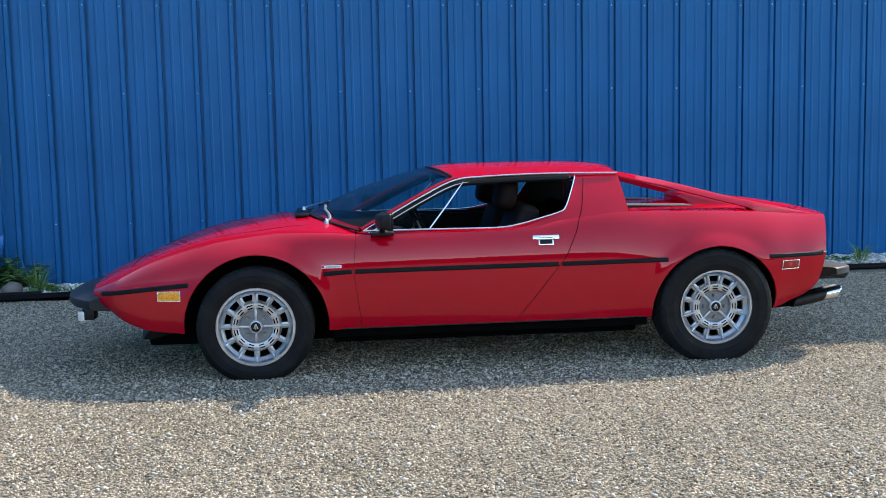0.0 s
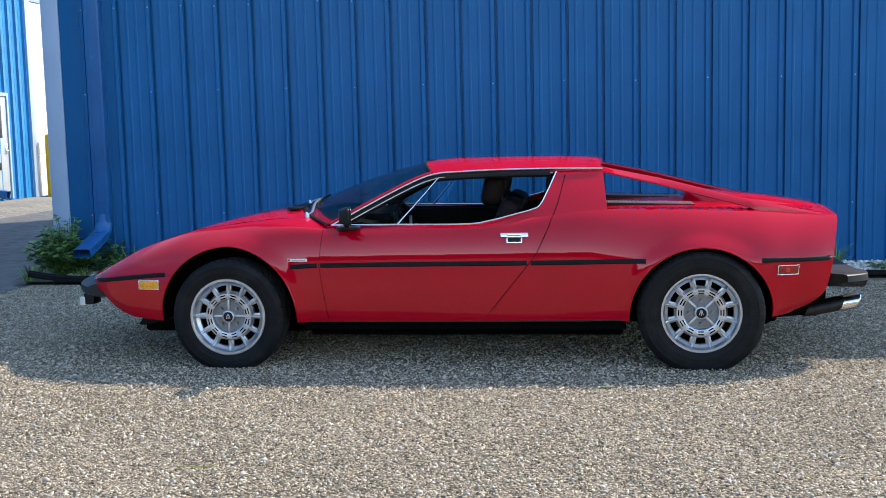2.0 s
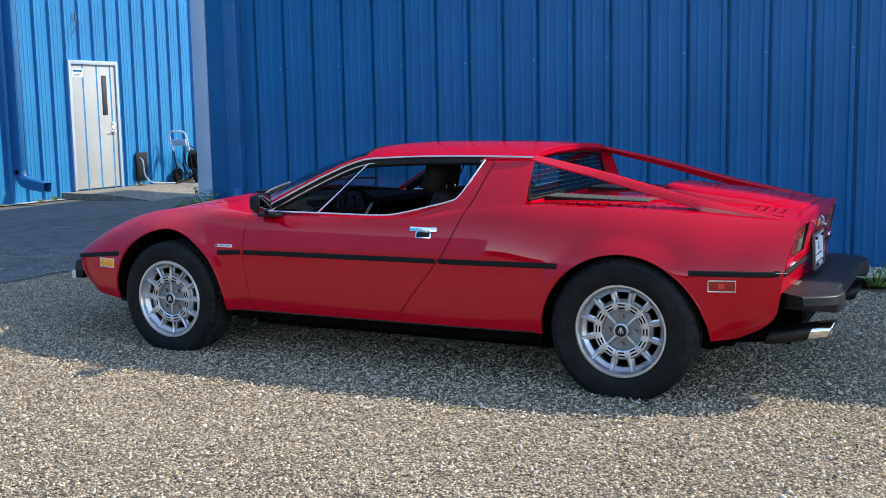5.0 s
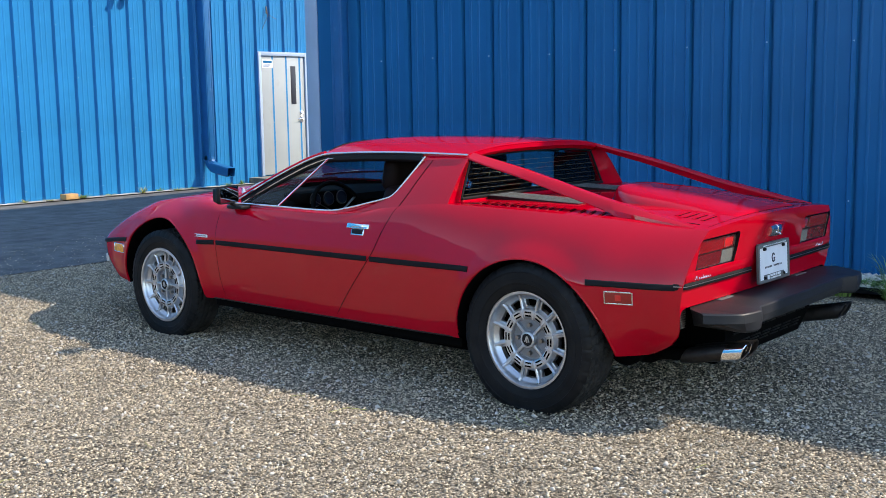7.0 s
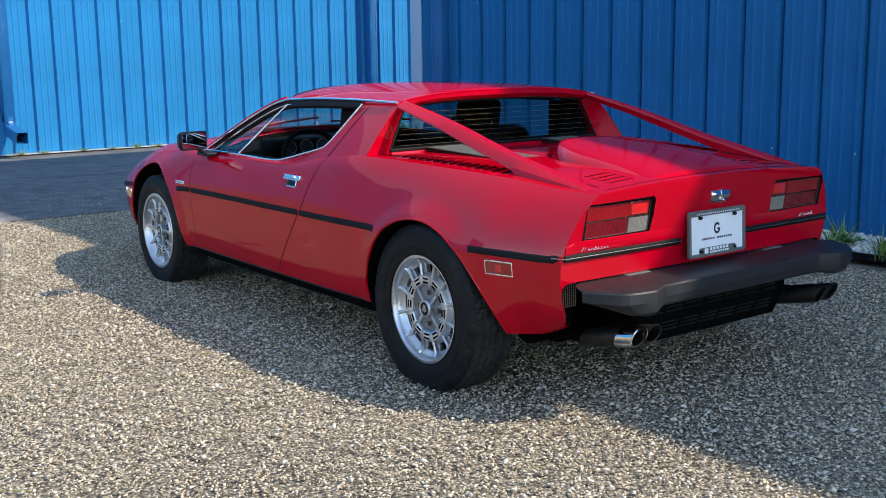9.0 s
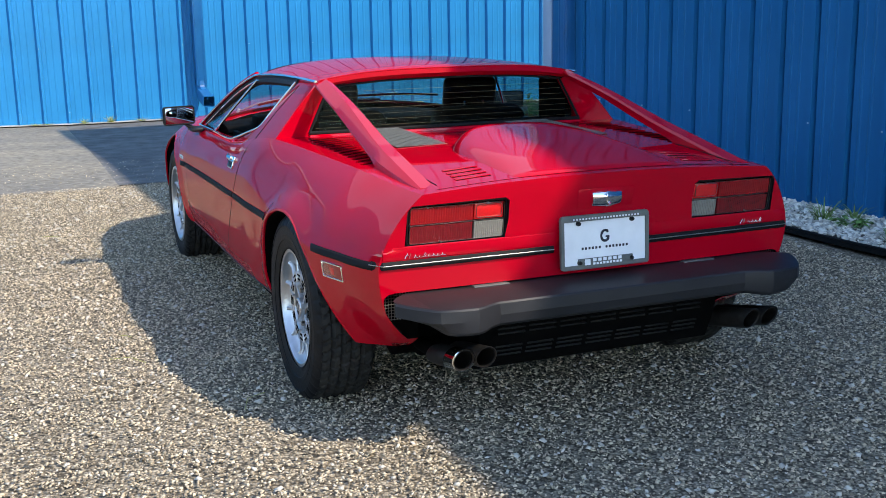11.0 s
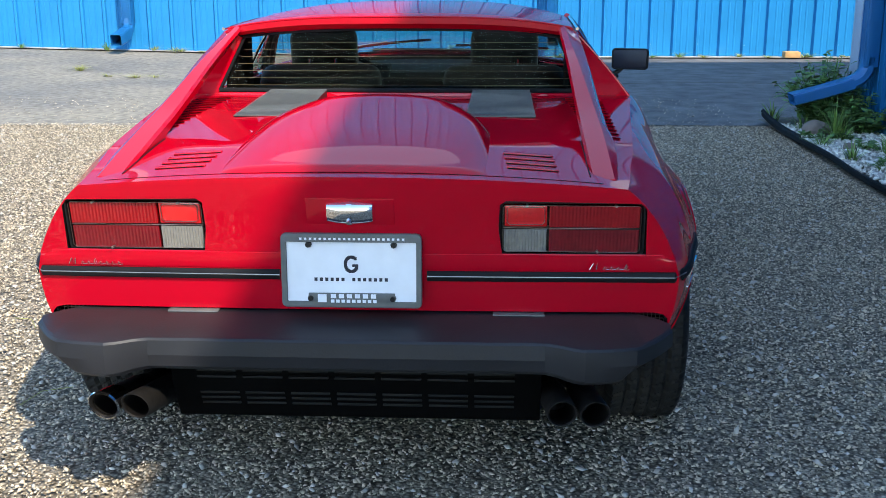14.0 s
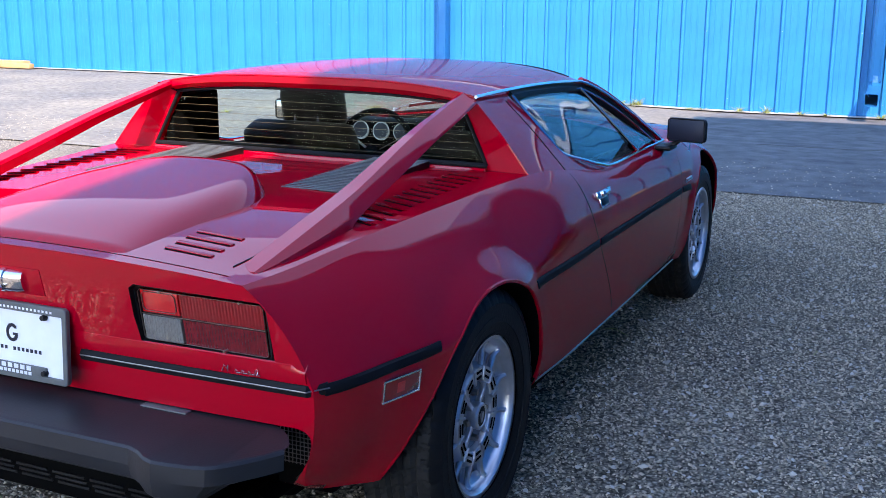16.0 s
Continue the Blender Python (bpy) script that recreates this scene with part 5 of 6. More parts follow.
# tail lamps
for s in (-1, 1):
    def lamp_box(bm, y0, y1, z0, z1, dx, bev):
        box(bm, 3.285, 3.308 + dx, min(y0 * s, y1 * s), max(y0 * s, y1 * s), z0, z1, bev)

    def lamp_part(name, y0, y1, z0, z1, dx, material, parent, label="", bev=0.003, ribs=0):
        bm = bmesh.new()
        lamp_box(bm, y0, y1, z0, z1, dx, bev)
        if ribs:
            # one ribbed slab: back edge, then a toothed front
            front = []
            for k in range(ribs):
                w = (y1 - y0) / ribs
                yy = y0 + w * k
                front += [(3.308 + dx, (yy + w * .1) * s), (3.3092 + dx, (yy + w * .35) * s), (3.3092 + dx, (yy + w * .65) * s), (3.308 + dx, (yy + w * .9) * s)]
            bm.clear()
            prism(bm, [(3.285, y1 * s), (3.285, y0 * s)] + front, 2, z0, z1)
        for v in bm.verts:
            v.co.x += (v.co.z - 0.70) * 0.16
        return part(name, bm, material, parent, label)
    bm = bmesh.new()
    ring = []
    for yc_, zc_, a0 in ((0.650, 0.752, 0), (0.353, 0.752, 90), (0.353, 0.653, 180), (0.650, 0.653, 270)):
        ring += [Vector((3.300 + (zc_ + .014 * math.sin(radians(a0 + 30 * k)) - 0.70) * 0.16, (yc_ + .014 * math.cos(radians(a0 + 30 * k))) * s, zc_ + .014 * math.sin(radians(a0 + 30 * k)))) for k in range(4)]
    sweep(bm, ring, 0.010, 0.030, closed=True, up=(1, 0, 0))
    tl = part("tail_lamp", bm, BLACK, car, "rectangular red tail lamp with a clear reversing lens")

    def beading(y0, y1, z0, z1):
        bm = bmesh.new()
        sweep(bm, [(3.314 + (z - 0.70) * 0.16, y * s, z) for y, z in ((y0 + .006, z0), (y1 - .006, z0), (y1, z0 + .006), (y1, z1 - .006), (y1 - .006, z1), (y0 + .006, z1), (y0, z1 - .006), (y0, z0 + .006))], 0.0014, 0.003, closed=True, up=(1, 0, 0))
        part("lamp_beading", bm, STEEL, tl, "thin chrome outline")
    beading(0.346, 0.657, 0.646, 0.758)
    beading(0.355, 0.440, 0.712, 0.754)
    lamp_part("brake_lens", 0.349, 0.446, 0.706, 0.757, 0.004, LENS_BRIGHT, tl, "bright red lens")
    lamp_part("reverse_lens", 0.347, 0.446, 0.646, 0.700, 0.004, LENS_CLEAR, tl, "ribbed clear lens", ribs=15)
    lamp_part("tail_lens", 0.450, 0.655, 0.706, 0.757, 0.004, LENS_RED, tl, ribs=26)
    lamp_part("lower_lens", 0.450, 0.655, 0.646, 0.700, 0.003, LENS_DARK, tl, "dark red lower lens", ribs=26)
    lamp_part("lens_bar", 0.347, 0.656, 0.7022, 0.7038, 0.0046, STEEL, tl, bev=0.0006)
    for yy, zz in ((0.40, 0.757), (0.60, 0.757), (0.56, 0.650)):
        bm = bmesh.new()
        cyl(bm, (3.31, yy * s, zz), (3.324, yy * s, zz), 0.003, n=8)
        part("lens_screw", bm, STEEL, tl)

# strip, script badges, plate, lock on the tail
for a, b in ((-0.765, -0.172), (0.172, 0.765)):
    bm = bmesh.new()
    rows = []
    for k in range(25):
        y = a + (b - a) * k / 24
        p, nn = on_rear(y, 0.586)
        rows.append([p + Vector((-.004, 0, -.013)), p + Vector((.005, 0, -.012)), p + Vector((.009, 0, -.005)), p + Vector((.009, 0, .005)), p + Vector((.005, 0, .012)), p + Vector((-.004, 0, .013))])
    v = grid(bm, rows)
    bm.faces.new(v[0])
    bm.faces.new(v[-1])
    st = part("tail_strip", bm, RUBBER, body, "black rubber strip across the tail")
    bm = bmesh.new()
    sweep(bm, [on_rear(a + (b - a) * k / 24, 0.588, .0095)[0] for k in range(25)], 0.002, 0.003)
    part("strip_bead", bm, STEEL, st)
bm = bmesh.new()
rows = []
for k in range(49):
    y = -0.74 + 1.48 * k / 48
    rows.append([on_rear(y, z, o)[0] for z, o in ((0.642, -.002), (0.640, .0005), (0.632, .0016), (0.625, .0026), (0.606, .0028), (0.6025, .002), (0.600, -.002))])
v = grid(bm, rows)
bm.faces.new(v[0])
bm.faces.new(v[-1])
part("tail_crease", bm, PAINT, body, sharp=20)
for y0, w, strokes in ((-0.672, 0.125, 8), (0.545, 0.088, 5)):
    bm = bmesh.new()
    rng = random.Random(strokes)
    lean = 0.006
    def at_tail(y, z):
        return on_rear(y, z, 0.0065)[0]
    step = w / (strokes + .6)
    # a tall first stroke, then slanted joined strokes with rounded feet
    sweep(bm, [at_tail(y0, 0.6065), at_tail(y0 + lean * 1.4, 0.6225), at_tail(y0 + lean * 1.6 + .003, 0.612), at_tail(y0 + lean * 2.8, 0.6220), at_tail(y0 + lean * 2.5, 0.6070)], 0.0024, 0.002, up=(1, 0, 0))
    for k in range(1, strokes):
        yy = y0 + .016 + step * k
        h = rng.choice((0.0075, 0.008, 0.008, 0.014))
        sweep(bm, [at_tail(yy, 0.6075), at_tail(yy + lean * h / .016, 0.607 + h), at_tail(yy + lean * h / .016 + .0035, 0.6065 + h * .7), at_tail(yy + .004, 0.607), at_tail(yy + step * .85, 0.6078)], 0.0020, 0.002, up=(1, 0, 0))
    part("script_badge", bm, CHROME, body, "small chrome script badge")

plate_m = frame_on(Vector((3.339, 0.0, 0.604)), Vector((1, 0, 0.05)))
bm = bmesh.new()


def rounded(w0, w1, h0, h1, r, z):
    """A rounded rectangle of points at height z over the plate."""
    out = []
    for cx, cy, a0 in ((w1 - r, h1 - r, 0), (w0 + r, h1 - r, 90), (w0 + r, h0 + r, 180), (w1 - r, h0 + r, 270)):
        for k in range(6):
            a = radians(a0 + 18 * k)
            out.append(plate_m @ Vector((cx + r * math.cos(a), cy + r * math.sin(a), z)))
    return out


loops = [rounded(-.162, .162, -.086, .088, .012, -.006), rounded(-.162, .162, -.086, .088, .012, .004), rounded(-.160, .160, -.084, .086, .010, .006), rounded(-.150, .150, -.073, .069, .003, .006), rounded(-.149, .149, -.072, .068, .002, .004), rounded(-.149, .149, -.072, .068, .002, -.006)]
grid(bm, loops, closed_u=True)
box(bm, -.10, .10, -.074, -.052, -.003, .006, .002, plate_m)
plate = part("licence_plate", bm, SLAT, car, "white dealer plate in a dark grey frame")
bm = bmesh.new()
box(bm, -.152, .152, -.076, .076, -.008, 0.0, m=plate_m)
part("plate_sheet", bm, WHITE, plate, "white plate")
bm = bmesh.new()
for k in range(22):
    a = math.pi * (0.28 + 1.55 * k / 21)
    q = (0.014 * math.cos(a), 0.016 + 0.017 * math.sin(a))
    box(bm, q[0] - .0035, q[0] + .0035, q[1] - .0035, q[1] + .0035, 0, .0012, m=plate_m)
box(bm, 0.002, 0.016, 0.010, 0.016, 0, .0012, m=plate_m)
part("plate_mark", bm, INK, plate, "round dark mark")
bm = bmesh.new()
for k in range(14):
    if k == 6:
        continue
    box(bm, -0.086 + k * .0125, -0.079 + k * .0125, -0.024, -0.016, 0, .001, m=plate_m)
tagged(part("plate_bars", bm, INK, plate, "row of small dark bars"), kind="stuff")
bm = bmesh.new()
for k in range(22):
    box(bm, -0.118 + k * .0112, -0.1125 + k * .0112, 0.0735, 0.0785, .006, .0065, m=plate_m)
for k in range(6):
    box(bm, -0.048 + k * .0185, -0.036 + k * .0185, -0.063, -0.053, .006, .007, m=plate_m)
for k in range(9):
    box(bm, -0.048 + k * .0122, -0.040 + k * .0122, -0.0735, -0.0665, .006, .007, m=plate_m)
box(bm, -.078, -.058, -.073, -.054, .006, .007, m=plate_m)
tagged(part("frame_bars", bm, WHITE, plate, "rows of small white bars"), kind="stuff")
for a, b in ((-.098, .062), (.098, .062), (-.095, -.064), (.095, -.064)):
    bm = bmesh.new()
    cyl(bm, plate_m @ Vector((a, b, 0)), plate_m @ Vector((a, b, .011)), .008, .006, n=8)
    part("plate_bolt", bm, BLACK, plate)

bm = bmesh.new()
p, nn = on_rear(0.0, 0.742)
m = frame_on(p, nn)
def dome(x0, x1, grow):
    """Barrel-backed housing between two stations, its ends drawn in."""
    rows = []
    for k in range(13):
        x = x0 + (x1 - x0) * k / 12
        t = abs(x) / 0.057
        deep, half = 0.026 * (1 - .42 * t ** 2.5) + grow, 0.0265 * (1 - .16 * t ** 2) + grow
        rows.append([m @ Vector((x, half * math.copysign(abs(math.cos(a)) ** .75, math.cos(a)), deep * math.sin(a) ** .7 - .004)) for a in [math.pi * q / 14 for q in range(15)]])
    v = grid(bm, rows)
    bm.faces.new(v[0])
    bm.faces.new(v[-1])


dome(-0.052, 0.052, 0.0)
dome(-0.006, 0.006, 0.0022)
cyl(bm, m @ Vector((0, -.008, .026)), m @ Vector((0, -.010, .036)), .006, .005, n=12)
lk = part("boot_lock", bm, CHROME, car, "chrome plate lamp and lock housing")
bm = bmesh.new()
box(bm, -0.10, 0.10, -0.030, 0.034, -0.006, 0.0012, 0.001, m)
part("lock_plinth", bm, PAINT, lk)

# rear bumper: flat face, stepped out towards the ends, ends swept forward
bm = bmesh.new()
rows = []
face_x = table((0.0, 3.486), (0.44, 3.484), (0.525, 3.522), (0.60, 3.512), (0.635, 3.502), (0.66, 3.480), (0.70, 3.425), (0.728, 3.375))
low_of = table((0.0, 0.410), (0.44, 0.410), (0.52, 0.402), (0.64, 0.405), (0.728, 0.430))
ys_ = sorted([-y for y in (0.728, 0.715, 0.70, 0.68, 0.66, 0.648, 0.635, 0.60, 0.56, 0.525, 0.50, 0.47, 0.44, 0.36, 0.28, 0.2, 0.1)] + [0.0] + [0.728, 0.715, 0.70, 0.68, 0.66, 0.648, 0.635, 0.60, 0.56, 0.525, 0.50, 0.47, 0.44, 0.36, 0.28, 0.2, 0.1])
for y in ys_:
    face, low = face_x(abs(y)), low_of(abs(y))
    back = 3.275 + 0.075 * min(max((abs(y) - 0.63) / 0.098, 0), 1) ** 2
    k = min(max((abs(y) - 0.56) / 0.168, 0), 1)
    yl = y - math.copysign(0.062 * k * k * (3 - 2 * k), y)
    ym = y + math.copysign(0.004 * k, y)
    rows.append([(back, y, 0.491), (face - 0.013, y, 0.488), (face - .004, y, 0.486), (face, ym, 0.481), (face + .003, ym, 0.448), (face - .003, yl, low + .010), (face - .014, yl * .995, low), (back, yl, low + .004)])
v = grid(bm, rows, closed_u=True)
bm.faces.new(v[0])
bm.faces.new(v[-1])
part("rear_bumper", bm, BUMPER, car, "thick black moulded rear bumper with stepped ends", sharp=16)
for y in (-0.385, 0.385):
    bm = bmesh.new()
    box(bm, 3.275, 3.31, y - .06, y + .06, 0.487, 0.4935, 0.001)
    part("bumper_bracket", bm, SLAT, car)
# mesh corners beside the bumper
rec_y = table((0.30, 0.60), (0.352, 0.66), (0.392, 0.696), (0.43, 0.720), (0.462, 0.730), (0.50, 0.722))
for s in (-1, 1):
    bm = bmesh.new()
    for k in range(10):
        z = 0.405 + k * .0095
        sweep(bm, [(3.252, 0.64 * s, z), (3.252, rec_y(z) * s, z)], 0.0018, 0.0018)
    for k in range(10):
        y = 0.643 + k * .0095
        sweep(bm, [(3.252, y * s, 0.402 + max(0, y - .70) * 1.2), (3.252, y * s, 0.496)], 0.0018, 0.0018, up=(0, 1, 0))
    tagged(part("corner_mesh", bm, STEEL, car, "fine wire mesh at the tail corner"), kind="stuff")
    bm = bmesh.new()
    sweep(bm, [(3.262 - max(0, .46 - z) * .45, (rec_y(z) + .002) * s, z) for z in (0.345, 0.37, 0.392, 0.41, 0.43, 0.45, 0.47, 0.485, 0.497)], 0.008, 0.008, up=(1, 0, 0))
    sweep(bm, [(3.272, y * s, 0.496) for y in (0.0, 0.3, 0.6, 0.69, 0.715)], 0.008, 0.006)
    part("recess_seal", bm, RUBBER, car)

# tail valance with slots
bm = bmesh.new()
prism(bm, [(3.08, 0.23), (3.28, 0.215), (3.33, 0.33), (3.33, 0.42), (3.08, 0.42)], 1, -0.44, 0.44)
val = part("tail_valance", bm, UNDER, car, "black slotted lower tail panel")
for row, (z, lean) in enumerate(((0.335, 0.0), (0.255, 0.35))):
    for k in range(7):
        y = -0.33 + k * 0.11
        for j in range(3):
            bm = bmesh.new()
            x = 3.334 if row == 0 else 3.30 + (z - .255 + j * .016) * .43
            box(bm, x - .006, x + .003, y - .047, y + .047, z + j * .016, z + j * .016 + .006, .001)
            part("valance_slat", bm, TYRE, val)

# exhausts
for y in (-0.555, -0.482, 0.482, 0.555):
    bm = bmesh.new()
    a, b = Vector((3.20, y * .97, 0.262)), Vector((3.47, y, 0.318))
    d = (b - a).normalized()
    n = 28
    def ring_at(p, r):
        m = Matrix.Translation(p) @ d.to_track_quat("Z", "Y").to_matrix().to_4x4()
        return [m @ Vector((r * math.cos(6.28319 * k / n), r * math.sin(6.28319 * k / n), 0.022 * math.sin(6.28319 * k / n) if r > 0 else 0)) for k in range(n)]
    grid(bm, [ring_at(a, .030), ring_at(a + d * .05, .034), ring_at(b, .034), ring_at(b + d * .004, .032), ring_at(b, .029), ring_at(a + d * .12, .029), ring_at(a + d * .12, .002)], closed_u=True)
    ex = part("exhaust_pipe", bm, SOOT_SHADE, car, "sooty steel exhaust tailpipe")
    if y == -0.555:
        bm = bmesh.new()
        grid(bm, [ring_at(b - d * .085, .0345), ring_at(b - d * .083, .0365), ring_at(b + d * .002, .0365), ring_at(b + d * .006, .0335), ring_at(b - d * .01, .0285)], closed_u=True)
        part("exhaust_tip", bm, CHROME, ex, "chrome tailpipe tip")
    bm = bmesh.new()
    cyl(bm, Vector((3.02, y * .94, 0.245)), a + d * .02, 0.024, n=14)
    part("exhaust_stub", bm, UNDER, ex)
for s in (-1, 1):
    bm = bmesh.new()
    cyl(bm, (2.95, 0.30 * s, 0.28), (2.95, 0.60 * s, 0.28), 0.085, n=20)
    part("silencer", bm, UNDER, car)

# ---- cabin ----
bm = bmesh.new()
box(bm, 0.50, 2.0, -0.69, 0.69, 0.30, 0.345)
part("cabin_floor", bm, LEATHER, car)
bm = bmesh.new()
box(bm, 1.93, 2.01, -0.62, 0.62, 0.34, 0.868, 0.01)
part("rear_bulkhead", bm, LEATHER, car)
bm = bmesh.new()
rows = []
for j in range(21):
    t = j / 20 * 2 - 1
    y = 0.70 * t
    x0 = 0.36 + 0.24 * abs(t) ** 2.2
    rows.append([(x0, y, 0.800), (x0 + .04, y, 0.822 - .03 * t * t), (0.76, y, 0.818 - .02 * t * t), (0.84, y, 0.800 - .02 * t * t), (0.86, y, 0.765), (0.80, y, 0.66), (0.72, y, 0.52), (0.55, y, 0.50)])
v = grid(bm, rows, closed_u=True)
bm.faces.new(v[0])
bm.faces.new(v[-1])
part("dashboard", bm, LEATHER, car, "black padded dashboard")
bm = bmesh.new()
box(bm, 0.74, 0.90, -0.56, -0.16, 0.775, 0.842, 0.02)
bn = part("instrument_binnacle", bm, LEATHER, car)
for y in (-0.46, -0.36, -0.26):
    bm = bmesh.new()
    cyl(bm, (0.895, y, 0.795), (0.905, y, 0.797), 0.040, n=24)
    dl = part("dial", bm, STEEL, bn)
    bm = bmesh.new()
    cyl(bm, (0.903, y, 0.797), (0.908, y, 0.798), 0.034, n=24)
    part("dial_face", bm, INK, dl)
bm = bmesh.new()
wc = Vector((0.99, -0.36, 0.715))
wmat = Matrix.Translation(wc) @ Matrix.Rotation(radians(66), 4, "Y")
pts = [wmat @ Vector((0.185 * math.cos(6.28319 * k / 40), 0.185 * math.sin(6.28319 * k / 40), 0)) for k in range(40)]
sweep(bm, pts, 0.024, 0.024, closed=True, up=(0.9, 0, 0.4))
sw = part("steering_wheel", bm, LEATHER, car, "black steering wheel with steel spokes")
for a in (0, 120, 240):
    bm = bmesh.new()
    sweep(bm, [wmat @ Vector((0.03, 0, -.01)), wmat @ Vector((0.18, 0, 0))] if a == 0 else [wmat @ (Matrix.Rotation(radians(a), 3, "Z") @ Vector((0.03, 0, -.01))), wmat @ (Matrix.Rotation(radians(a), 3, "Z") @ Vector((0.18, 0, 0)))], 0.018, 0.004)
    part("spoke", bm, STEEL, sw)
bm = bmesh.new()
cyl(bm, wmat @ Vector((0, 0, -.18)), wmat @ Vector((0, 0, .006)), 0.035, n=20)
part("hub", bm, LEATHER, sw)


def cushion(name, size, m, parent, material, label="", bev=0.045):
    bm = bmesh.new()
    box(bm, -size[0] / 2, size[0] / 2, -size[1] / 2, size[1] / 2, -size[2] / 2, size[2] / 2, bev, m, seg=4)
    return part(name, bm, material, parent, label, sharp=60)


for y in (-0.35, 0.35):
    seat = cushion("seat", (0.50, 0.46, 0.15), Matrix.Translation((1.18, y, 0.42)) @ Matrix.Rotation(radians(-8), 4, "Y"), car, SEAT_HIDE, "dark brown leather bucket seat")
    cushion("backrest", (0.13, 0.46, 0.50), Matrix.Translation((1.50, y, 0.66)) @ Matrix.Rotation(radians(22), 4, "Y"), seat, SEAT_HIDE)
    cushion("headrest", (0.12, 0.26, 0.19), Matrix.Translation((1.47, y, 0.950)) @ Matrix.Rotation(radians(12), 4, "Y"), seat, SEAT_HIDE, bev=0.05)
    bm = bmesh.new()
    for dy in (-.05, .05):
        cyl(bm, (1.52, y + dy, 0.86), (1.52, y + dy, 0.92), 0.006, n=8)
    part("headrest_post", bm, CHROME, seat)
for s in (-1, 1):
    bm = bmesh.new()
    box(bm, 0.66, 1.62, 0.665 * s - .015, 0.665 * s + .015, 0.36, 0.775, 0.01)
    part("door_card", bm, LEATHER, door_parts[s], "black door trim")
    bm = bmesh.new()
    box(bm, 1.78, 2.04, 0.58 * s - .02, 0.58 * s + .02, 0.80, 1.03, 0.012)
    part("pillar_trim", bm, LEATHER, car)
bm = bmesh.new()
box(bm, 0.95, 1.75, -0.11, 0.11, 0.34, 0.56, 0.03)
part("centre_console", bm, LEATHER, car)
bm = bmesh.new()
box(bm, 1.06, 1.075, -0.11, 0.11, 1.015, 1.065, 0.008)
cyl(bm, (1.07, 0, 1.06), (1.10, 0, 1.10), 0.006, n=8)
part("rear_view_mirror", bm, BLACK, car)


# ---- planting bed at the foot of the near wall ----
bed_m = NM
edge_y = -0.70
bm = bmesh.new()
pts = [bed_m @ Vector((x, edge_y + 0.012 * math.sin(x * 2.1) + 0.008 * math.sin(x * 5.3), 0.006 + 0.012 * math.sin(x * 1.3) + 0.07 * max(0, 0.5 - x) ** 2 * 2.6)) for x in [-0.12 + 0.12 * k for k in range(100)]]
sweep(bm, pts, 0.010, 0.036)
sweep(bm, [p + Vector((0, -.003, .018)) for p in pts], 0.015, 0.014)
sweep(bm, [p + Vector((0, 0.002, 0.008)) for p in pts[:9]], 0.012, 0.062)
edging = part("edging_strip", bm, RUBBER)
tagged(edging, "black plastic landscape edging lifting at its end", "edging")
bm = bmesh.new()
rows = [[bed_m @ Vector((-0.3 + 0.25 * k, edge_y + 0.01 + (0.70) * j / 6, 0.002 + 0.012 * math.sin(j / 6 * 3.14) + 0.006 * math.sin(k * 1.7 + j))) for j in range(7)] for k in range(50)]
grid(bm, rows)
bed = part("planting_bed", bm, SOIL)
tagged(bed, "narrow soil bed along the steel wall", "bed", kind="structure")


def in_bed(px, py):
    inv = bed_m.inverted()
    u = px * inv[0][0] + py * inv[0][1] + inv[0][3]
    v = px * inv[1][0] + py * inv[1][1] + inv[1][3]
    return (v > edge_y + 0.03) & (v < -0.04) & (u > 0.1)


stones("marble_chips", (-2.9, 9.0, 2.1, 3.6), 46000, 0.017, 0.046, WHITE_STONE, "white and grey marble chips filling the bed", 11, keep=in_bed)


def stone_lump(at, size, seed, label, material):
    bm = bmesh.new()
    bmesh.ops.create_icosphere(bm, subdivisions=3, radius=1)
    for v in bm.verts:
        n = noise.noise(v.co * 1.3 + Vector((seed, 0, 0)))
        v.co = Vector((v.co.x * size[0], v.co.y * size[1], v.co.z * size[2])) * (1 + 0.12 * n)
    bm.transform(Matrix.Translation(at) @ Matrix.Rotation(seed, 4, "Z"))
    o = part("rock", bm, material)
    return tagged(o, label, "rock", "stones in the bed")


stone_lump((-2.22, 2.62, 0.085), (0.10, 0.075, 0.065), 1.2, "rounded brown fieldstone in the bed", BROWN_STONE)
stone_lump((-1.55, 2.66, 0.065), (0.05, 0.04, 0.035), 2.2, "small grey stone among marble chips", BROWN_STONE)


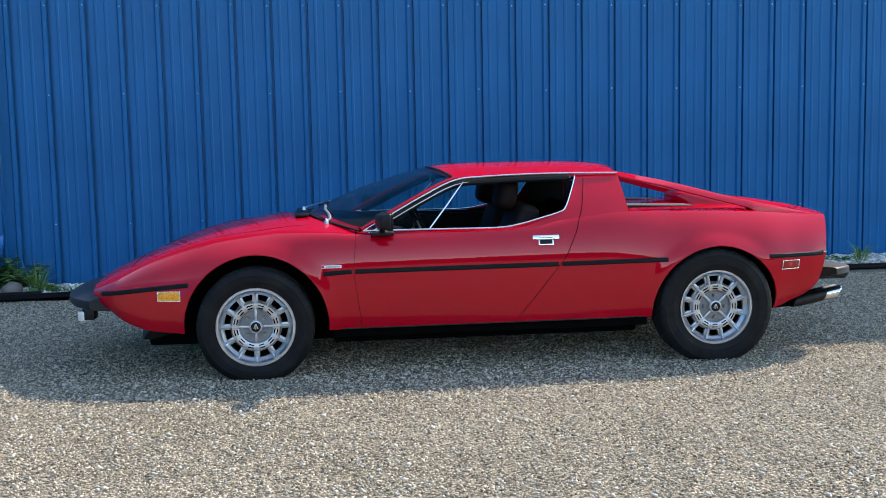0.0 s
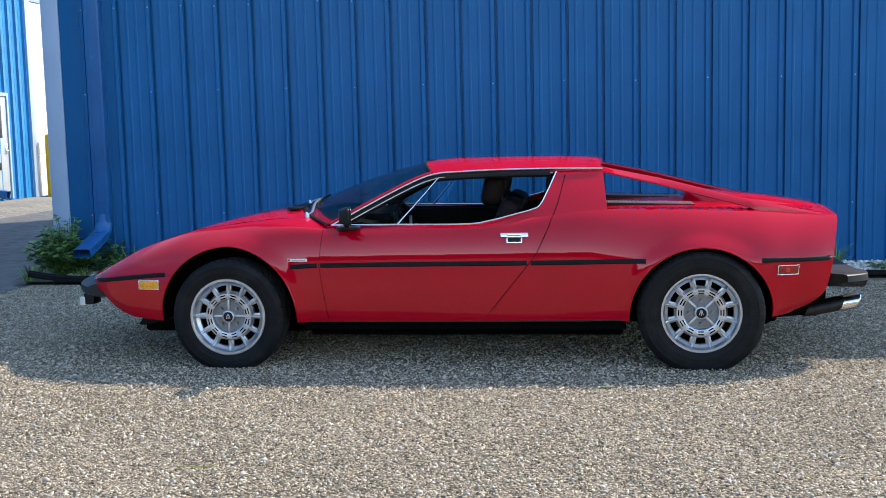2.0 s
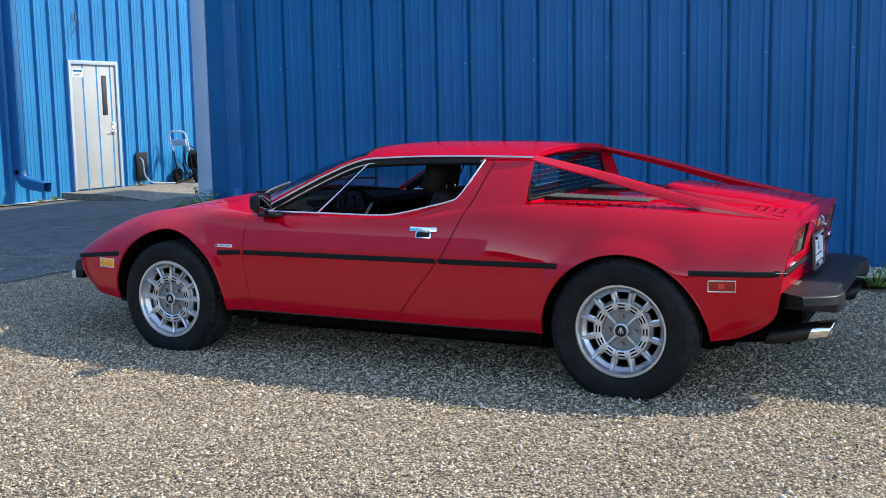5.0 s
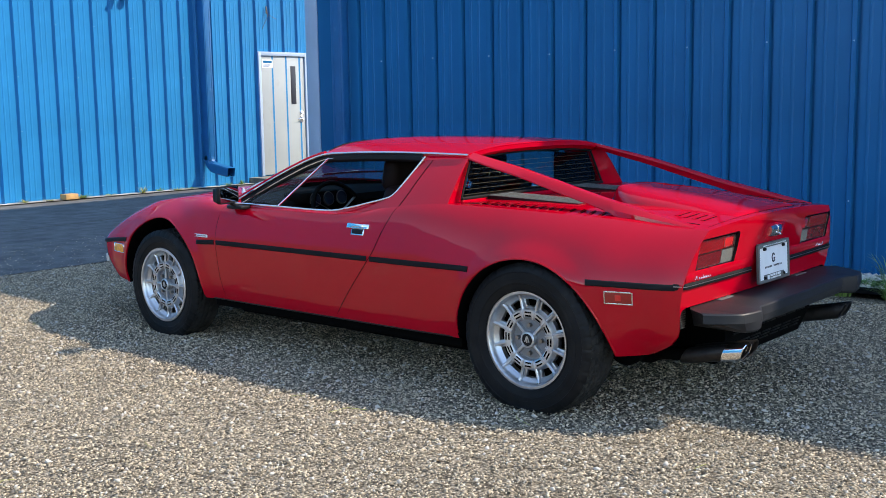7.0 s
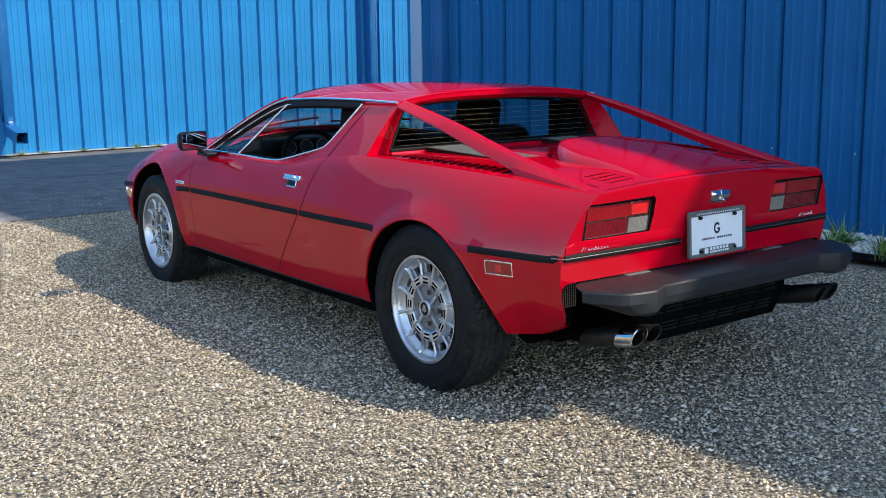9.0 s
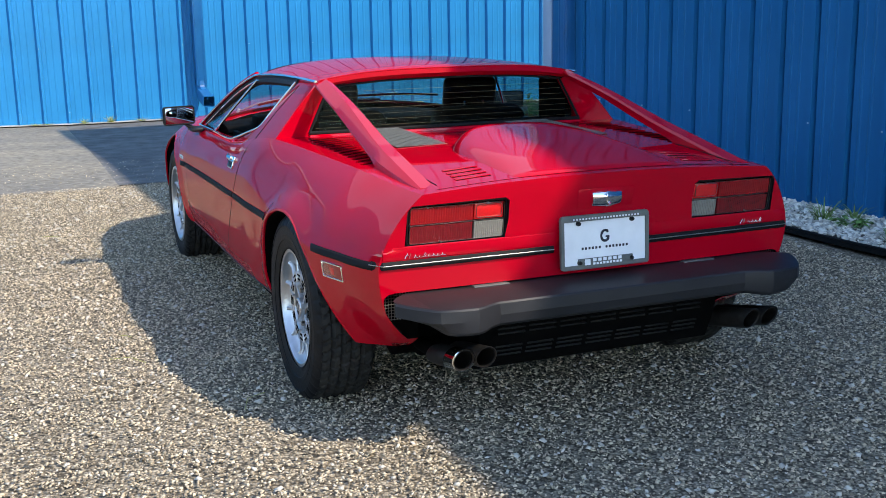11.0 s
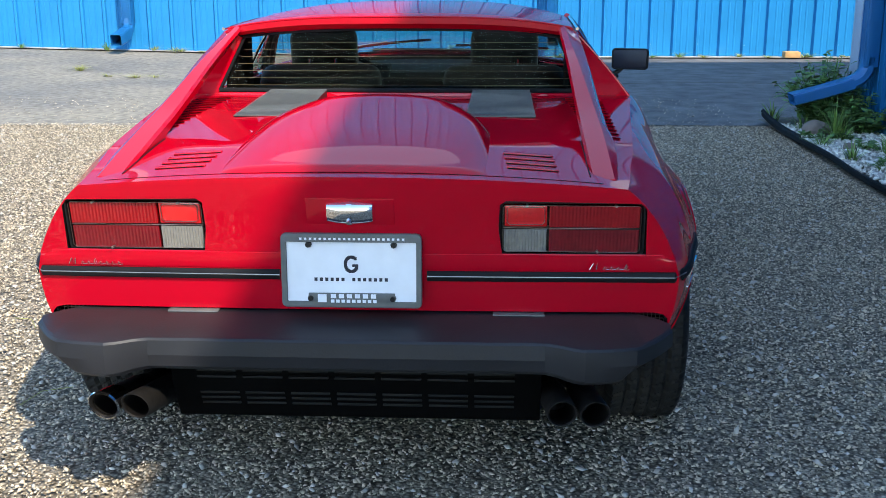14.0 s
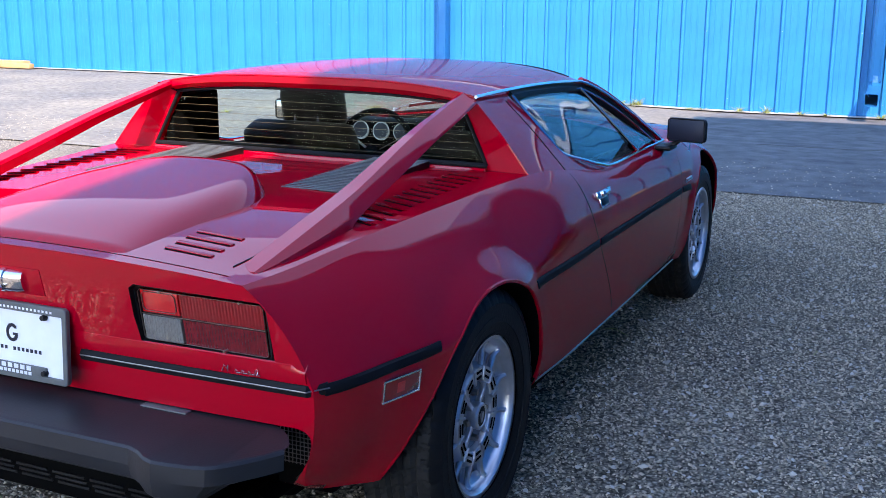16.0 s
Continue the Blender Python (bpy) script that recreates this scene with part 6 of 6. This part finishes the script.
def blades(name, at, count, height, spread, material, label, seed, wide=0.006, bend=0.5, group="grass tufts in the bed"):
    """A tuft of arching grass blades."""
    rng = random.Random(seed)
    bm = bmesh.new()
    for _ in range(count):
        a = rng.uniform(0, 6.283)
        r0 = rng.uniform(0, spread * .35)
        base_ = Vector((at[0] + r0 * math.cos(a), at[1] + r0 * math.sin(a), at[2]))
        h = height * rng.uniform(.45, 1.1)
        out = Vector((math.cos(a), math.sin(a), 0)) * spread * rng.uniform(.3, 1.2)
        side = Vector((-math.sin(a), math.cos(a), 0)) * wide * rng.uniform(.6, 1.2)
        prev = None
        for k in range(5):
            f = k / 4
            p = base_ + out * f ** 1.8 + Vector((0, 0, h * (f - bend * .5 * f ** 3)))
            w = side * (1 - f) ** .7
            if k < 4:
                cur = (bm.verts.new(p - w), bm.verts.new(p + w))
            else:
                cur = (bm.verts.new(p),)
            if prev:
                bm.faces.new((*prev, *reversed(cur)))
            prev = cur
    me = bpy.data.meshes.new(name)
    bm.to_mesh(me)
    bm.free()
    me.materials.append(material)
    o = new(name, me)
    return tagged(o, label, "grass", group)


def weed(at, height, width, count, seed, label):
    """A leafy weed bush: stems and many pointed leaves."""
    rng = random.Random(seed)
    t = thing("weed_bush", at, label, "bush", "weeds in the bed")
    sb, lb = bmesh.new(), bmesh.new()
    for _ in range(count):
        a = rng.uniform(0, 6.283)
        r = width * math.sqrt(rng.random())
        tip = Vector((at[0] + r * math.cos(a), at[1] + r * math.sin(a), at[2] + height * rng.uniform(.35, 1.0) * (1 - .45 * (r / width) ** 2)))
        base_ = Vector((at[0] + r * .25 * math.cos(a), at[1] + r * .25 * math.sin(a), at[2]))
        mid = base_.lerp(tip, .55) + Vector((0, 0, .04))
        sweep(sb, [base_, mid, tip], 0.005, 0.005)
        for k in range(14):
            f = 0.25 + 0.75 * k / 13
            p = base_.lerp(mid, f / .55) if f < .55 else mid.lerp(tip, (f - .55) / .45)
            b = rng.uniform(0, 6.283)
            d = Vector((math.cos(b), math.sin(b), rng.uniform(-.25, .6))).normalized()
            L = rng.uniform(.05, .10) * min(1, height / .3 + .3)
            sd = d.cross(Vector((rng.uniform(-.4, .4), rng.uniform(-.4, .4), 1))).normalized() * L * rng.uniform(.2, .32)
            q = [p, p + d * L * .45 + sd, p + d * L + Vector((0, 0, -.01)), p + d * L * .45 - sd]
            vv = [lb.verts.new(x) for x in q]
            lb.faces.new((vv[0], vv[1], vv[2]))
            lb.faces.new((vv[0], vv[2], vv[3]))
    tagged(part("stalk_tangle", sb, LEAF, t), kind="stuff")
    o = part("leaves", lb, LEAF, t)
    tagged(o, "many pointed green leaves", kind="stuff")
    return t


weed((-2.75, 2.82, 0.02), 0.58, 0.38, 130, 5, "leafy green weed bush under the downspout")
weed((-2.25, 2.93, 0.02), 0.36, 0.24, 30, 8, "leafy green weed bush against the wall")
weed((-1.95, 2.60, 0.03), 0.10, 0.20, 12, 9, "low green weeds creeping over white chips")
for k, (x, y, h, n, sp) in enumerate(((2.75, 2.45, .20, 90, .22), (3.05, 2.5, .17, 80, .22), (2.45, 2.62, .26, 60, .18), (3.4, 2.55, .16, 60, .2))):
    blades("grass_tuft", (x, y, 0.03), n, h, sp, GRASS, "dense green grass clump at the edge of the bed", 80 + k)
rng = random.Random(21)
for k, (u, v, h, n, sp) in enumerate(((0.75, -.42, .40, 60, .20), (1.35, -.30, .16, 40, .14), (1.75, -.38, .32, 46, .17), (2.45, -.46, .30, 60, .20), (3.0, -.40, .34, 60, .20), (3.9, -.36, .2, 40, .16),
                                   (4.8, -.40, .26, 44, .18), (5.7, -.36, .30, 50, .18), (6.5, -.40, .34, 60, .22), (7.0, -.30, .28, 50, .2), (7.6, -.42, .30, 50, .2), (8.3, -.35, .22, 40, .18), (-.15, -.62, .22, 46, .16), (9.2, -.4, .26, 40, .2))):
    p = bed_m @ Vector((u, v, 0.0))
    blades("grass_tuft", (p.x, p.y, 0.03), n, h, sp, GRASS, "green grass tuft growing through white chips", 40 + k)
for k in range(22):
    p = bed_m @ Vector((-.1 + k * 0.42 + rng.uniform(-.15, .15), rng.uniform(-.62, -.16), 0.0))
    blades("grass_tuft", (p.x, p.y, 0.03), 34, rng.uniform(.09, .20), .15, GRASS, "green grass tuft growing through white chips", 400 + k)
for k in range(12):
    u = 1.2 + k * 0.75 + rng.uniform(-.2, .2)
    p = bed_m @ Vector((u, rng.uniform(-.6, -.35), 0.0))
    weed((p.x, p.y, 0.035), 0.07, 0.17, 7, 60 + k, "low green weeds creeping over white chips")

# gravel stones, close to the walk and the car
def off_bed(px, py):
    return ~in_bed(px, py) & (px > -2.9)


stones("gravel_stones", (-3.0, 5.6, -3.7, 2.45), 310000, 0.0049, -0.001, STONE, "loose crushed stones of mixed brown and grey", 3, keep=off_bed)
stones("scattered_stones", (-4.6, -2.7, -9.0, 2.3), 3600, 0.0052, 0.001, STONE, "stones spilled from gravel onto asphalt", 4)
stones("pale_stones", (-3.0, 5.6, -3.7, 2.45), 14000, 0.0074, 0.001, PALE, "scattered larger pale stones", 6, keep=off_bed)
straw = bmesh.new()
rng = random.Random(9)
for _ in range(26):
    p = Vector((rng.uniform(-1, 5.5), rng.uniform(-3.2, 1.5), 0.018))
    a = rng.uniform(0, 6.283)
    L = rng.uniform(.05, .18)
    d = Vector((math.cos(a), math.sin(a), 0)) * L
    sweep(straw, [p, p + d * .5 + Vector((0, 0, .008)) + Vector((-d.y, d.x, 0)) * .15, p + d], 0.002, 0.002)
tagged(part("straw_bits", straw, DRY_GRASS), "dry straw bits on gravel", "straw", kind="stuff")

# cracks in the asphalt
for pts_ in ([(-6.0, 0.2), (-6.05, 1.4), (-6.2, 2.6), (-6.1, 3.8), (-6.35, 5.2), (-6.3, 7.5)],):
    bm = bmesh.new()
    line = smooth_line([(x, y, ground_z(x, y) + .002) for x, y in pts_], 10)
    rng = random.Random(len(line))
    sweep(bm, [p + Vector((rng.uniform(-.02, .02), rng.uniform(-.02, .02), 0)) for p in line], 0.018, 0.003)
    tagged(part("asphalt_crack", bm, SOIL), "dark crack across the asphalt", "crack", kind="structure")

# ---- far side: door, lamps, hose reel, blocks, garage door, bollard ----
def fbox(bm, y0, y1, z0, z1, o0, o1, bev=0.0):
    return box(bm, FAR_X + o0, FAR_X + o1, y0, y1, z0, z1, bev)


def service_door(name, y0, w, dz, label, slot):
    """A steel door in a frame, with a narrow window, lever and notice."""
    t = thing(name, far(y0 + w / 2, 0.05, dz), label, "door", kind="structure")
    for a, b, z0, z1 in ((y0, y0 + .06, dz, dz + 2.25), (y0 + w - .06, y0 + w, dz, dz + 2.25), (y0 + .06, y0 + w - .06, dz + 2.18, dz + 2.25)):
        bm = bmesh.new()
        fbox(bm, a, b, z0, z1, -0.02, 0.075, .004)
        part("door_frame", bm, TRIM_GREY, t, "pale metal door frame")
    bm = bmesh.new()
    fbox(bm, y0 + .06, y0 + w - .06, dz + .02, dz + 2.18, -0.02, 0.045, .003)
    leaf = part("door_leaf", bm, DOOR_WHITE, t)
    e = y0 + w
    bm = bmesh.new()
    fbox(bm, e - .40, e - .28, dz + 1.30, dz + 2.0, 0.03, 0.052, .004)
    part("door_window", bm, INK, leaf, "narrow dark glass")
    bm = bmesh.new()
    fbox(bm, e - .20, e - .14, dz + .96, dz + 1.18, 0.045, 0.06, .004)
    cyl(bm, far(e - .17, .05, dz + 1.03), far(e - .17, .10, dz + 1.03), .022, n=12)
    sweep(bm, [far(e - .17, .10, dz + 1.03), far(e - .26, .105, dz + 1.025), far(e - .30, .10, dz + 1.02)], .018, .018)
    cyl(bm, far(e - .16, .05, dz + 1.14), far(e - .16, .08, dz + 1.14), .025, n=12)
    part("door_handle", bm, CHROME, leaf)
    bm = bmesh.new()
    fbox(bm, y0 + .10, y0 + .35, dz + 1.96, dz + 2.11, 0.045, 0.049)
    sg = part("door_sign", bm, WHITE, leaf, "small white notice with blue bars")
    bm = bmesh.new()
    fbox(bm, y0 + .12, y0 + .33, dz + 2.05, dz + 2.09, 0.049, 0.051)
    for k in range(3):
        fbox(bm, y0 + .12, y0 + .31 - .03 * k, dz + 2.025 - .02 * k, dz + 2.032 - .02 * k, 0.049, 0.051)
    tagged(part("sign_bars", bm, BLUE, sg), kind="stuff")
    if slot:
        bm = bmesh.new()
        fbox(bm, e - .62, e - .38, dz + .62, dz + .78, 0.04, 0.052, .004)
        part("letter_plate", bm, BLACK, leaf, "dark letter plate")
    for k in range(3):
        bm = bmesh.new()
        fbox(bm, y0 + .065, y0 + .08, dz + .2 + k * .85, dz + .3 + k * .85, .045, .06)
        part("hinge", bm, STEEL, leaf)
    return t


service_door("door_1", 8.37, 1.18, 0.02, "pale grey steel door with a narrow window", False)
service_door("door_2", 14.30, 1.05, 0.04, "pale grey steel door with a dark letter plate", True)
bm = bmesh.new()
prism(bm, [(FAR_X, -0.14), (FAR_X, 0.012), (FAR_X + 0.9, 0.008), (FAR_X + 1.35, -0.02), (FAR_X + 2.1, -0.09), (FAR_X + 2.1, -0.14)], 1, 8.1, 16.2)
slab_ = part("stoop", bm, OLD_ASPHALT)
tagged(slab_, "grey concrete slab before the door", "slab", kind="structure")

def wall_lamp(y, z, label):
    t = thing("wall_lamp", far(y, .06, z), label, "lamp", "floodlights on the far wall")
    bm = bmesh.new()
    fbox(bm, y - .07, y + .07, z - .03, z + .06, 0.03, 0.075, .012)
    part("bracket", bm, STEEL, t)
    for dy in (-.07, .09):
        bm = bmesh.new()
        cyl(bm, far(y + dy, .09, z + .01), far(y + dy * 1.5, .20, z - .06 if dy < 0 else z + .05), .03, .062, n=18)
        hd = part("lamp_head", bm, TRIM_GREY, t)
        bm = bmesh.new()
        a, b = far(y + dy, .09, z + .01), far(y + dy * 1.5, .20, z - .06 if dy < 0 else z + .05)
        d = (b - a).normalized()
        cyl(bm, b, b + d * .012, .056, .045, n=18)
        part("lens", bm, WHITE, hd)
    return t


wall_lamp(12.14, 2.50, "twin floodlight lamp on the blue wall")
wall_lamp(5.62, 3.12, "twin floodlight lamp on the blue wall")
bm = bmesh.new()
sweep(bm, smooth_line([far(8.62, .05, 3.05), far(8.60, .10, 2.92), far(8.55, .08, 2.80), far(8.50, .06, 2.68)], 4), .010, .010)
sweep(bm, smooth_line([far(8.62, .05, 2.95), far(8.70, .09, 2.90), far(8.82, .08, 2.86)], 4), .008, .008)
fbox(bm, 8.61, 8.64, 2.95, 3.08, .03, .05, .006)
tagged(part("wire_stub", bm, HUB), "dark loose wires hanging from the wall", "wire")

# hose reel cart
reel = thing("hose_reel_cart", (-9.7, 11.25, 0), "black four-wheeled hose reel cart with white handle", "cart")
RX = -9.7
bm = bmesh.new()
for dx in (-.19, .19):
    sweep(bm, smooth_line([(RX + dx, 11.65, .16), (RX + dx, 11.25, .16), (RX + dx, 10.82, .22), (RX + dx, 10.68, .62)], 5), .026, .026, up=(1, 0, 0))
    sweep(bm, smooth_line([(RX + dx, 11.25, .16), (RX + dx, 11.05, .50), (RX + dx, 11.25, .62), (RX + dx, 11.48, .50), (RX + dx, 11.60, .16)], 5), .02, .02, up=(1, 0, 0))
part("frame", bm, BLACK, reel)
bm = bmesh.new()
sweep(bm, smooth_line([(RX - .19, 10.68, .62), (RX - .19, 10.56, .95), (RX, 10.53, .99), (RX + .19, 10.56, .95), (RX + .19, 10.68, .62)], 6), .03, .03, up=(1, 0.2, 0))
part("handle", bm, WHITE, reel, "white push handle")
bm = bmesh.new()
box(bm, RX - .16, RX + .16, 10.60, 10.65, .72, .84, .008)
part("crate", bm, TRIM_GREY, reel)
for dx in (-.25, .25):
    for y in (10.88, 11.58):
        bm = bmesh.new()
        cyl(bm, (RX + dx - .045, y, .14), (RX + dx + .045, y, .14), .135, n=26)
        w = part("cart_wheel", bm, TYRE, reel)
        bm = bmesh.new()
        cyl(bm, (RX + dx - .05, y, .14), (RX + dx + .05, y, .14), .045, n=16)
        part("wheel_hub", bm, BLACK, w)
bm = bmesh.new()
cyl(bm, (RX - .17, 11.25, .42), (RX + .17, 11.25, .42), .10, n=20)
for dx in (-.18, .18):
    ringp = [(RX + dx, 11.25 + .27 * math.cos(6.28319 * k / 28), .42 + .27 * math.sin(6.28319 * k / 28)) for k in range(28)]
    sweep(bm, ringp, .018, .018, closed=True, up=(1, 0, 0))
part("drum", bm, BLACK, reel)
bm = bmesh.new()
hose = []
for k in range(260):
    f = k / 259
    a = f * 13 * 6.28319
    r = .12 + .07 * ((f * 3) % 1)
    hose.append((RX - .15 + .30 * abs(((f * 3) % 2) - 1), 11.25 + r * math.cos(a), .42 + r * math.sin(a)))
sweep(bm, hose, .03, .03, up=(1, 0, 0))
sweep(bm, smooth_line([(RX + .1, 11.45, .45), (RX + .25, 11.55, .60), (RX + .22, 11.40, .30), (RX + .1, 11.20, .2), (RX - .1, 10.90, .05), (RX + .1, 10.30, .03)], 8), .028, .028, up=(0.3, 0.3, 1))
part("hose", bm, RUBBER, reel, "coiled dark green-black hose")
# tap and coil by the door
tap = thing("tap_stand", far(10.1, .2, 0), "black tap box with a short hose on the slab", "tap")
bm = bmesh.new()
fbox(bm, 9.92, 10.22, .10, .62, .03, .06, .01)
part("panel", bm, BLACK, tap)
bm = bmesh.new()
sweep(bm, smooth_line([far(10.0, .08, .52), far(9.98, .16, .45), far(10.02, .16, .2), far(10.2, .2, .05), far(10.6, .4, .02)], 5), .025, .025)
part("hose", bm, TRIM_GREY, tap)

reel.matrix_basis = reel.matrix_basis @ Matrix.Diagonal((1, 0.82, 1, 1))

# block on the apron, timbers far off
bm = bmesh.new()
box(bm, FAR_X + .08, FAR_X + .26, 4.31, 4.52, ground_z(-10, 4.4) + .018, ground_z(-10, 4.4) + .100, .006)
tagged(part("timber_block", bm, WOOD), "short yellow-brown timber block on the concrete strip", "block")
for y0, y1, d, h in ((-16.2, -13.36, .20, .12), (-13.9, -13.07, .12, .085)):
    bm = bmesh.new()
    o = .10 if d > .15 else .31
    box(bm, FAR_X + o, FAR_X + o + d, y0, y1, ground_z(-10, y1) + .018, ground_z(-10, y1) + .018 + h, .008)
    tagged(part("timber_beam", bm, WOOD), "long weathered timber lying by the wall", "beam", "timbers by the far wall")

# garage door and bollard
gd = thing("garage_door", far(18.3, .06, 0), "cream sectional garage door in a pale frame", "door", kind="structure")
bm = bmesh.new()
for k in range(9):
    fbox(bm, 16.55, 20.1, .01 + k * .48, .486 + k * .48, -0.05, 0.06, .004)
    part("door_section", bm, GARAGE, gd)
    bm = bmesh.new()
fbox(bm, 16.3, 16.52, 0, 4.5, -.02, .08, .006)
part("door_frame", bm, TRIM_GREY, gd)
bm = bmesh.new()
fbox(bm, 16.52, 20.3, 4.34, 4.5, -.02, .08, .006)
part("door_frame", bm, TRIM_GREY, gd)
bo = (FAR_X + .28, 16.66)
bm = bmesh.new()
cyl(bm, (bo[0], bo[1], -.05), (bo[0], bo[1], 1.36), .095, n=24)
bmesh.ops.create_uvsphere(bm, u_segments=24, v_segments=10, radius=.095, matrix=Matrix.Translation((bo[0], bo[1], 1.36)) @ Matrix.Diagonal((1, 1, .6, 1)))
tagged(part("bollard", bm, YELLOW), "yellow painted steel bollard beside the garage door", "bollard")

# grass along the far wall
rng = random.Random(77)
for k in range(46):
    y = -9 + k * 0.42 + rng.uniform(-.2, .2)
    h = rng.uniform(.03, .10) * (1.5 if rng.random() < .12 else 1)
    blades("grass_tuft", (FAR_X + .10 + rng.uniform(0, .10), y, ground_z(-10, y) + .015), 46, h, .16, DRY_GRASS if rng.random() < .6 else GRASS, "sunlit grass tuft at the foot of the wall", 100 + k, wide=.005, group="grass tufts along the far wall")
for y in (-2.1, -4.4, 9.9, 10.5, 10.9, 11.3, 12.0, 12.4):
    blades("grass_tuft", (FAR_X + .14, y, ground_z(-10, y) + .1 * (y > 8)), 60, .10, .18, DRY_GRASS, "sunlit grass tuft at the foot of the wall", int(200 + y * 3), wide=.005, group="grass tufts along the far wall")
for k, (x, y, n, h) in enumerate(((-7.31, -4.78, 60, .07), (-7.15, -4.72, 40, .05), (-6.55, -4.16, 36, .04), (-6.44, -3.80, 50, .05), (-6.5, -3.6, 30, .04), (-5.9, -6.1, 30, .04))):
    blades("grass_tuft", (x, y, ground_z(x, y) + .002), n, h, .20, DRY_GRASS, "low dry grass tuft in worn asphalt", 300 + k, wide=.004, group="grass tufts in the asphalt")
